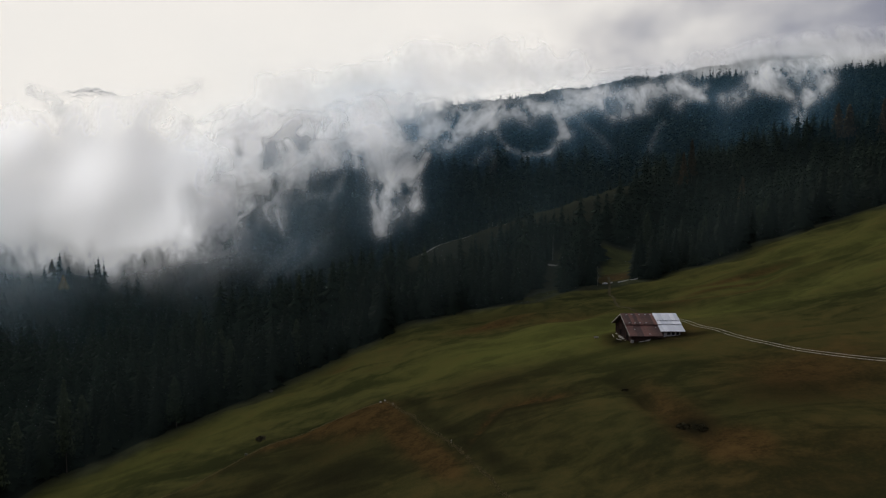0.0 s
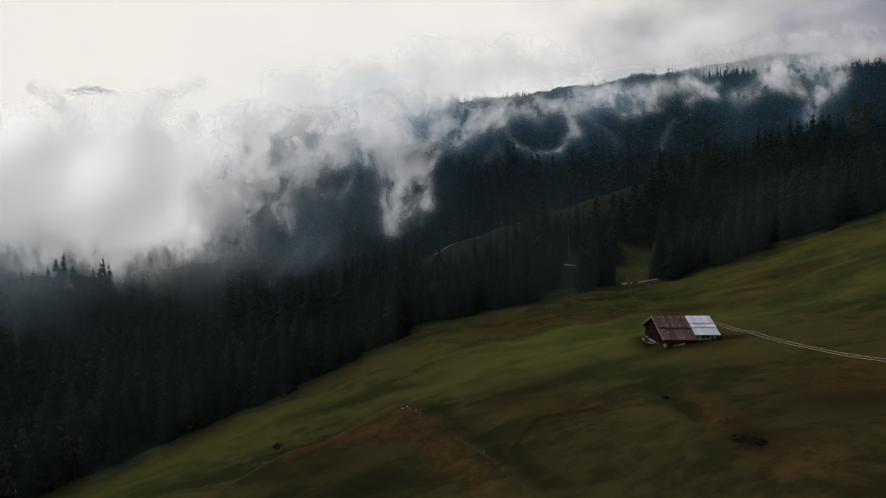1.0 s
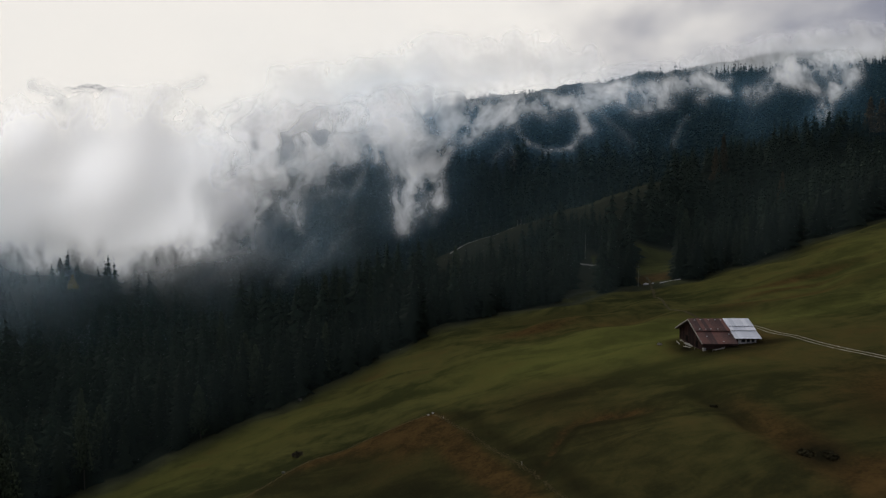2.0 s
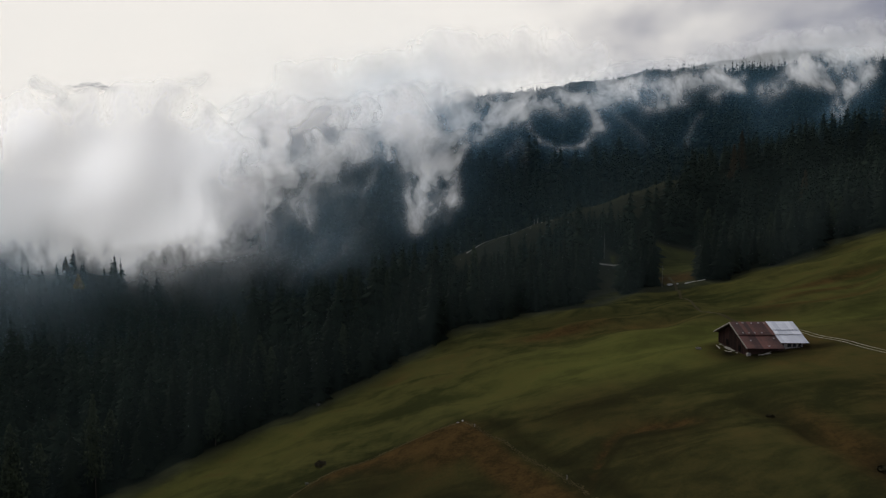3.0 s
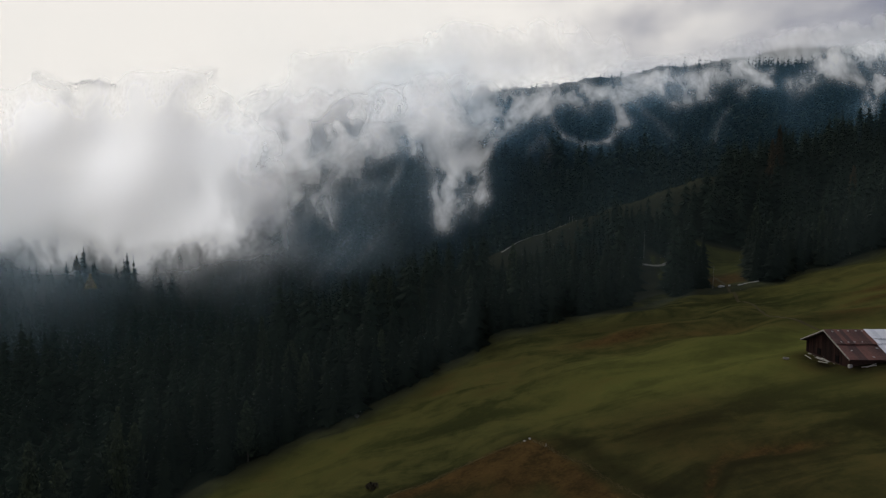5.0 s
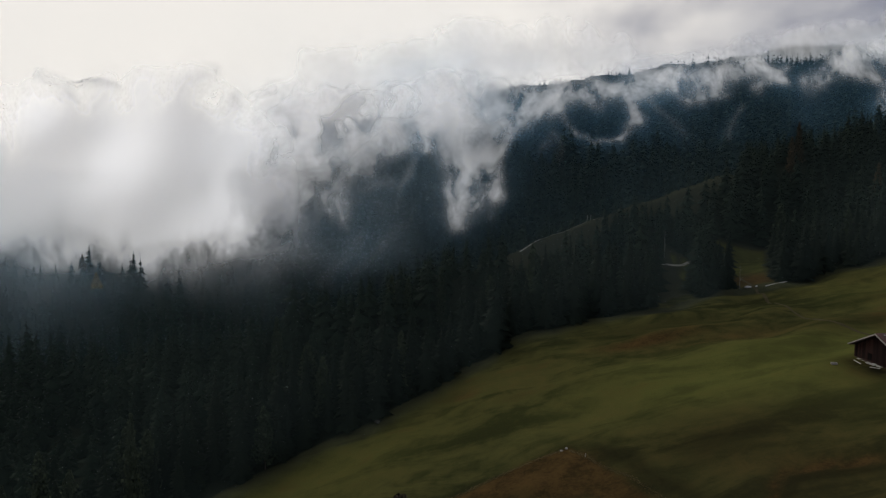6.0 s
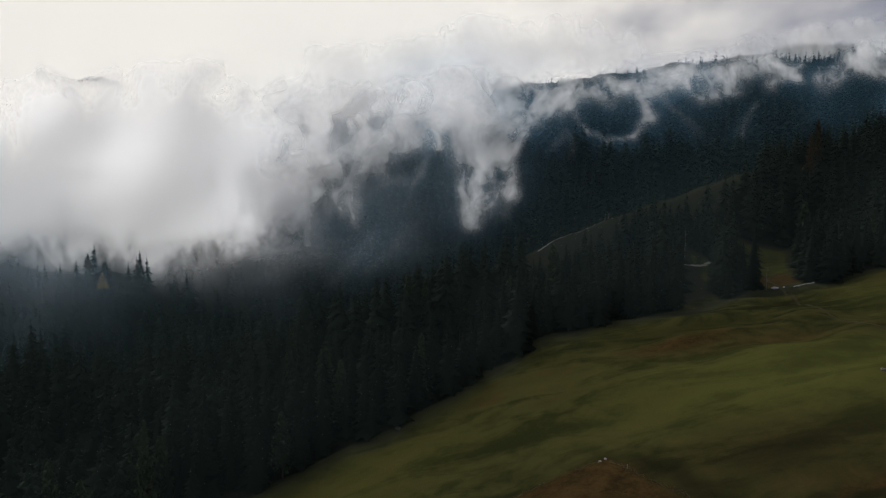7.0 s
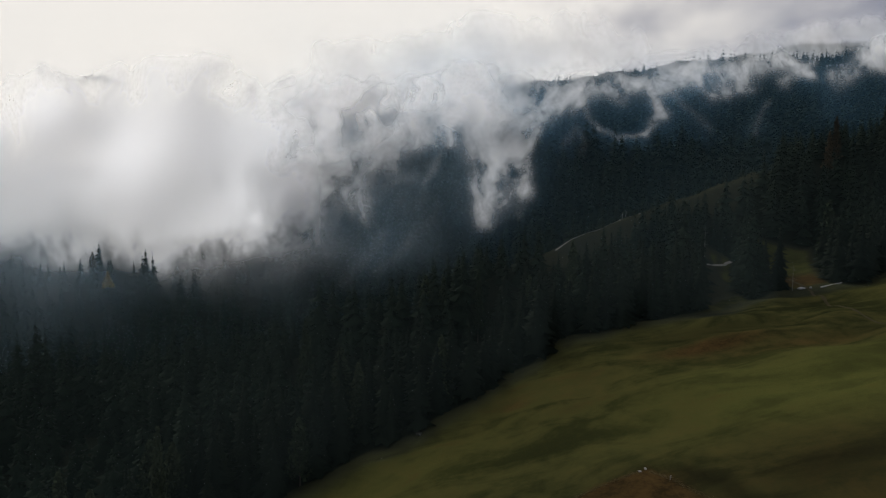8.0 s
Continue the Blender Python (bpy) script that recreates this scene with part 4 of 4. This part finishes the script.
# ---- tracks and banks ----
EARTH = plain("pale_earth", (0.22, 0.20, 0.16), (0.42, 0.39, 0.33), 0.95, 0.8, gloss=0.1)
TRODDEN = plain("trodden_grass", (0.036, 0.032, 0.017), (0.062, 0.052, 0.029), 0.95, 0.35, gloss=0.03)
STRAW = plain("dry_straw_grass", (0.058, 0.047, 0.022), (0.110, 0.088, 0.042), 0.95, 0.8, gloss=0.03)


def along(points, step):
    p = np.array(points, float)
    d = np.concatenate([[0], np.cumsum(np.hypot(*np.diff(p, axis=0).T))])
    u = np.arange(0, d[-1], step)
    x, y = curve(u, d, p[:, 0], 3.0), curve(u, d, p[:, 1], 3.0)
    tx, ty = np.gradient(x), np.gradient(y)
    n = np.hypot(tx, ty) + 1e-9
    return x, y, -ty / n, tx / n


def ribbon(name, points, offset, wide, rise, mat, label, seed, crown=0.0):
    """A strip laid on the land along a line, with an uneven edge; crown: how far its middle stands up."""
    x, y, nx, ny = along(points, 1.0)
    rng = np.random.RandomState(seed)
    rows = []
    for k, u in enumerate((-1, -0.5, 0, 0.5, 1)):
        w = offset + u * wide / 2 * (1 + 0.3 * rng.uniform(-1, 1, len(x)))
        px, py = x + nx * w, y + ny * w
        h = crown * (1 - u * u) * (1 + 0.4 * rng.uniform(-1, 1, len(x)))
        rows.append((px, py, height(px, py) + (rise if abs(u) < 1 else rise * 0.3) + h))
    gx, gy, gz = (np.array([r[i] for r in rows]) for i in range(3))
    ob = grid_mesh(name, gx, gy, gz, {}, mat)
    return tagged(ob, label, name.replace("_", " "), kind="structure")


TRACK = [(61.0, 168), (62.2, 162.5), (64, 154), (65.8, 143), (68, 134.7), (70.1, 127.5), (72.3, 121.6), (74.7, 117), (77.7, 112.3), (86, 100), (110, 76), (150, 50)]
ribbon("track", TRACK, -0.6, 0.14, 0.08, EARTH, "pale earth wheel rut of the farm track", 1)
ribbon("track", TRACK, 0.6, 0.14, 0.08, EARTH, "pale earth wheel rut of the farm track", 2)
PATH_UP = [(58, 172), (56.6, 179.5), (54.2, 187), (55, 202), (57.5, 218), (60.5, 232), (64, 244), (68, 262)]
# the brow's backlit grass rim is laid as a pale strip
ribbon("path", [(-10, 264.5), (-2, 271.5), (8, 280.5), (20, 291), (30, 298)], 0, 0.3, 0.12, EARTH, "pale strip for the backlit grass rim of the knoll", 8)
ribbon("path", [(45, 280), (50.2, 280.7), (53, 281.2), (56.5, 283), (60, 285.6), (64, 288.5)], 0, 0.8, 0.14, EARTH, "pale forest road behind the first trees", 9)
ribbon("path", PATH_UP, 0.0, 0.9, 0.06, TRODDEN, "faint trodden path across the meadow", 4)


def tuft_strip(points, per_metre, spread, tall, seed, label):
    """Dry uncut grass along a boundary: loose tufts of bent blades."""
    x, y, nx, ny = along(points, 1.0 / per_metre)
    rng = np.random.RandomState(seed)
    pts, tris = [], []
    for i in range(len(x)):
        o = rng.normal(0, spread)
        cx, cy = x[i] + nx[i] * o, y[i] + ny[i] * o
        cz = float(height(cx, cy)) - 0.03
        for _ in range(5):
            a, h, b = rng.uniform(0, 6.283), tall * rng.uniform(0.3, 0.8), len(pts)
            w, r = rng.uniform(0.06, 0.13), rng.uniform(0.14, 0.34)
            ca, sa = math.cos(a), math.sin(a)
            pts += [(cx - sa * w, cy + ca * w, cz), (cx + sa * w, cy - ca * w, cz), (cx + ca * r, cy + sa * r, cz + h)]
            tris.append((b, b + 1, b + 2))
    tagged(new("dry_grass", tri_mesh("dry_grass", np.array(pts), np.array(tris), STRAW)), label, "grass", kind="stuff")


tuft_strip([(-13.8, 150.6), (-27, 149), (-40, 146), (-56, 134), (-75, 124)], 16, 0.22, 0.10, 5, "strip of dry straw grass bordering the pasture")
tuft_strip([(-13.8, 150.6), (-5.6, 134.7), (2.5, 116), (10, 93.7), (20, 70)], 16, 0.22, 0.10, 6, "strip of dry straw grass bordering the pasture")


# ---- small things on the meadow ----
MOSSY = plain("mossy_stone", (0.05, 0.055, 0.03), (0.15, 0.15, 0.11), 0.95, 1.5, gloss=0.05)


def rock(name, at, size, label, seed, group="", mat=STONE):
    rng = random.Random(seed)
    bm = bmesh.new()
    bmesh.ops.create_icosphere(bm, subdivisions=2, radius=1.0)
    for v in bm.verts:
        n = noise.noise(v.co * 1.3 + Vector((seed, 0, 0)))
        v.co *= 1 + 0.35 * n
        v.co = Vector((v.co.x * size[0], v.co.y * size[1], v.co.z * size[2]))
    ob = part(name, bm, mat, None)
    ob.matrix_basis = pose(at[0], at[1], float(height(at[0], at[1])) + size[2] * 0.45, 0, 0, rng.uniform(0, 360))
    return tagged(ob, label, "rock", group)


rock("boulder", (61.8, 243.0), (1.0, 0.6, 0.5), "large pale grey boulder at the wood's edge", 2, mat=LIME)
MOSSY = plain("mossy_stone", (0.06, 0.062, 0.045), (0.15, 0.145, 0.115), 0.95, 1.5, gloss=0.1)
rock("boulder", (-52.2, 189.8), (1.2, 0.6, 0.4), "dull mossy boulder half sunk in grass beside the spruces", 7, mat=MOSSY)
rock("boulder", (64.0, 241.8), (0.5, 0.35, 0.3), "small pale grey boulder beside the path", 5, mat=LIME)
rock("stone", (-13.9, 150.9), (0.32, 0.2, 0.2), "pale stone at the tip of the pasture bank", 7)
rock("stone", (-14.9, 150.5), (0.3, 0.2, 0.16), "pale stone on the dry grass bank", 9)
rock("stone", (-45.2, 143.7), (0.5, 0.3, 0.25), "grey stone lying in the worn pasture", 11, mat=MOSSY)
rock("stone", (-53.0, 193.5), (1.0, 0.7, 0.5), "mossy grey stone below the wood's edge", 13, mat=MOSSY)


def pole_mesh(length, r0, r1, seed):
    rng = random.Random(seed)
    bm = bmesh.new()
    bmesh.ops.create_cone(bm, cap_ends=True, segments=9, radius1=r0, radius2=r1, depth=length)
    for v in bm.verts:
        v.co.x += rng.uniform(-0.1, 0.1) * r0
    return bm


def lay_pole(name, a, b, r, lift, label, mat, category):
    za, zb = float(height(*a)) + lift, float(height(*b)) + lift
    pa, pb = Vector((*a, za)), Vector((*b, zb))
    ob = part(name, pole_mesh((pb - pa).length, r, r * 0.75, 4), mat, None)
    ob.matrix_basis = Matrix.Translation((pa + pb) / 2) @ (pb - pa).to_track_quat("Z", "Y").to_matrix().to_4x4()
    return tagged(ob, label, category)


BARE = plain("bare_bleached_wood", (0.38, 0.36, 0.32), (0.62, 0.60, 0.54), 0.9, 2.0, stretch=(1, 6, 6), gloss=0.2)
lay_pole("log", (66.0, 240.0), (74.6, 244.0), 0.2, 0.3, "long barkless pale log lying beside the path", BARE, "log")
lay_pole("rail", (45.6, 147.0), (48.0, 146.6), 0.09, 0.08, "pale rail lying before the barn", RAW, "timber")
lay_pole("rail", (46.0, 146.2), (48.3, 147.2), 0.09, 0.22, "pale rail lying across another before the barn", RAW, "timber")


for k, (a, b) in enumerate((((42.9, 160.2), (42.7, 157.9)), ((42.6, 155.2), (43.3, 153.4)))):
    lay_pole("plank", a, b, 0.08, 0.07 + 0.02 * k, "weathered pale plank lying in the grass by the barn", BARE, "timber")


def make_trough():
    t = thing("water_trough", (38.6, 159.4, float(height(38.6, 159.4))), "pale wooden water trough standing in the grass", "trough", turn=-18)
    t.scale = (0.75, 0.8, 0.7)
    part("basin_wall", box(bmesh.new(), -0.7, -0.35, 0.0, 0.7, -0.27, 0.5, 0.01), RAW, t)
    part("basin_wall", box(bmesh.new(), -0.7, 0.27, 0.0, 0.7, 0.35, 0.5, 0.01), RAW, t)
    part("basin_end", box(bmesh.new(), -0.7, -0.27, 0.0, -0.62, 0.27, 0.5, 0.01), RAW, t)
    part("basin_end", box(bmesh.new(), 0.62, -0.27, 0.0, 0.7, 0.27, 0.5, 0.01), RAW, t)
    part("water", box(bmesh.new(), -0.62, -0.27, 0.02, 0.62, 0.27, 0.40), PANE, t, "still water")


make_trough()


def make_post(x, y, h, label):
    t = part("fence_post", pole_mesh(h + 0.3, 0.07, 0.055, 6), RAW, None)
    t.matrix_basis = pose(x, y, float(height(x, y)) + h / 2 - 0.1, 2, 3, 0)
    tagged(t, label, "post", "posts of the pastures")


for x, y in ((1.7, 118.0), (-11.6, 146.0)):
    make_post(x, y, 0.6, "grey wooden fence post on the dry bank")
for x, y in ((20.6, 292.5), (22.2, 293.6)):
    make_post(x, y, 3.0, "tall grey pole on the brow of the knoll")


def make_shrub(x, y, r, h, label, seed, mat):
    rng = random.Random(seed)
    t = thing("shrub", (x, y, float(height(x, y)) - 0.1), label, "shrub", "shrubs of the meadow")
    pts, tris = [], []
    for i in range(300):
        a, u = rng.uniform(0, 6.283), rng.random() ** 0.5
        d = Vector((math.cos(a) * r * u, math.sin(a) * r * u, h * rng.uniform(0.1, 1.0) * (1 - 0.6 * u * u)))
        s = rng.uniform(0.12, 0.3)
        w = Vector((rng.uniform(-1, 1), rng.uniform(-1, 1), rng.uniform(-0.3, 0.6))).normalized() * s
        v = Vector((rng.uniform(-1, 1), rng.uniform(-1, 1), rng.uniform(-0.2, 0.9))).normalized() * s
        b = len(pts)
        pts += [d - w, d + v, d + w, d - v * 0.6]
        tris += [(b, b + 1, b + 2), (b, b + 2, b + 3)]
    c = new("leaves", tri_mesh("leaves", np.array([tuple(p) for p in pts]), np.array(tris), mat))
    c.parent = t
    for k in range(4):
        st = part("stem", pole_mesh(h * 0.9, 0.05, 0.02, k), BARK, t)
        st.matrix_basis = pose(rng.uniform(-0.3, 0.3) * r, rng.uniform(-0.3, 0.3) * r, h * 0.4, rng.uniform(-20, 20), rng.uniform(-20, 20))
    return t


SHRUB = foliage("shrub_leaves", (0.022, 0.020, 0.0105), (0.042, 0.037, 0.018), massed=True)
make_shrub(37.8, 97.4, 1.5, 0.4, "dark low shrub in the meadow ditch", 1, SHRUB)
make_shrub(39.4, 95.0, 1.1, 0.35, "dark low shrub in the meadow ditch", 2, SHRUB)
DUSTY = foliage("dusty_leaves", (0.030, 0.026, 0.016), (0.054, 0.047, 0.029), massed=True)
make_shrub(-43.6, 150.6, 1.5, 0.6, "low dull brown shrub beside the pasture bank", 3, DUSTY)
make_shrub(35.2, 121.0, 0.8, 0.35, "small dark shrub beside the ditch", 4, SHRUB)
make_dead_trunk(48.6, 283.5, 12, 0.17)
make_dead_trunk(58.9, 242.6, 8.6, 0.11)


# ---- far things ----
ROCK = plain("grey_rock", (0.10, 0.10, 0.11), (0.30, 0.30, 0.31), 0.95, 0.004)


def make_hut():
    x, y = 380.0, 760.0
    hut = thing("mountain_house", (x, y, float(height(x, y)) + 3), "pale far mountain house on the summit slope", "house", turn=-25)
    part("wall", box(bmesh.new(), -9, -5, -10, 9, 5, 6), STONE, hut)
    bm = bmesh.new()
    prism(bm, [(-6.2, 5.6), (0, 9.4), (6.2, 5.6), (6.2, 5.2), (0, 8.9), (-6.2, 5.2)], -10, 10)
    part("roof", bm, ROCK, hut, "grey weathered roof")
    for k in range(5):
        w = part("window", box(bmesh.new(), -7.6 + 3.4 * k, -5.06, 2.2, -6.2 + 3.4 * k, -5.01, 4.0), TIMBER, hut)
        part("pane", box(bmesh.new(), -7.45 + 3.4 * k, -5.10, 2.35, -6.35 + 3.4 * k, -5.07, 3.85), PANE, w)


make_hut()
for kx, ky, kh in ((386, 800, 20), (391, 806, 23), (397, 803, 22), (406, 800, 25), (411, 804, 24), (416, 801, 26), (421, 806, 23), (430, 800, 28), (435, 803, 27), (441, 800, 27), (449, 806, 24), (374, 745, 17), (402, 748, 18)):
    grown = make_spruce(int(kx))
    tagged(grown, "dark spruce standing beside the far mountain house", "tree", "spruces of the summit")
    grown.matrix_basis = pose(kx, ky, float(height(kx, ky)) - 0.5, 0, 0, kx * 7) @ Matrix.Diagonal((kh * 1.1, kh * 1.1, kh, 1))
for kx, ky, kh in ((336, 1072, 10), (352, 1090, 8)):
    lone = make_spruce(int(kx))
    tagged(lone, "small lone spruce on the bare mountain ridge", "tree", "lone spruces of the ridge")
    lone.matrix_basis = pose(kx, ky, float(height(kx, ky)) - 0.5, 0, 0, kx) @ Matrix.Diagonal((kh * 1.5, kh * 1.5, kh, 1))


def snow_build(add):
    """Snow and rock paled by transparency, in place of cloud before them."""
    where = add("ShaderNodeNewGeometry").outputs["Position"]
    dense = add("ShaderNodeAttribute", attribute_name="dense").outputs["Fac"]
    n = noise_of(add, add("ShaderNodeMapping", in_Vector=where, in_Rotation=(0, 0.5, 0), in_Scale=(1, 1, 2)).outputs[0], 0.03, 5, 0.6, 0.4)
    colour = blend(add, span(add, n, 0.42, 0.58), (0.52, 0.54, 0.62), (0.94, 0.95, 0.99))
    body = add("ShaderNodeBsdfDiffuse", in_Color=colour)
    a = maths(add, "MULTIPLY", dense, span(add, n, 0.3, 0.6, 1.0, 0.7))
    return add("ShaderNodeMixShader", in_0=a, in_1=add("ShaderNodeBsdfTransparent").outputs[0], in_2=body.outputs[0]).outputs[0]


def make_peak():
    """Only the tip of a far snowy rock summit, faded below to fit the view."""
    x, y = np.meshgrid(np.linspace(-1960, -1560, 70), np.linspace(3020, 3220, 50))
    d = np.hypot((x + 1720) / 110, (y - 3140) / 130)
    z = 610 - 34 * d + 9 * ripple(x, y, 61, 90) + 7 * ripple(x, y, 62, 40) + 4 * ripple(x, y, 63, 18)
    dense = 0.2 * np.clip((z - 566 + 8 * ripple(x, y, 64, 60)) / 30, 0, 1)
    ob = grid_mesh("far_summit", x, y, z, {"dense": dense}, material("faded_snow", snow_build), dense > 0)
    tagged(ob, "far snowy rock summit above the clouds", "mountain", kind="structure")


make_peak()
mist_bank("grey drifts of cloud above the mist bank", 900, 0.0, 0.0, [(-577, 196, -545, 177, 10, 0.5), (-546, 169, -507, 153, 9, 0.42), (-539, 137, -508, 129, 11, 0.42), (-508, 122, -476, 116, 12, 0.6), (-346, 200, -402, 184, 13, 0.25), (-428, 114, -388, 111, 8, 0.22)], CLOUD)
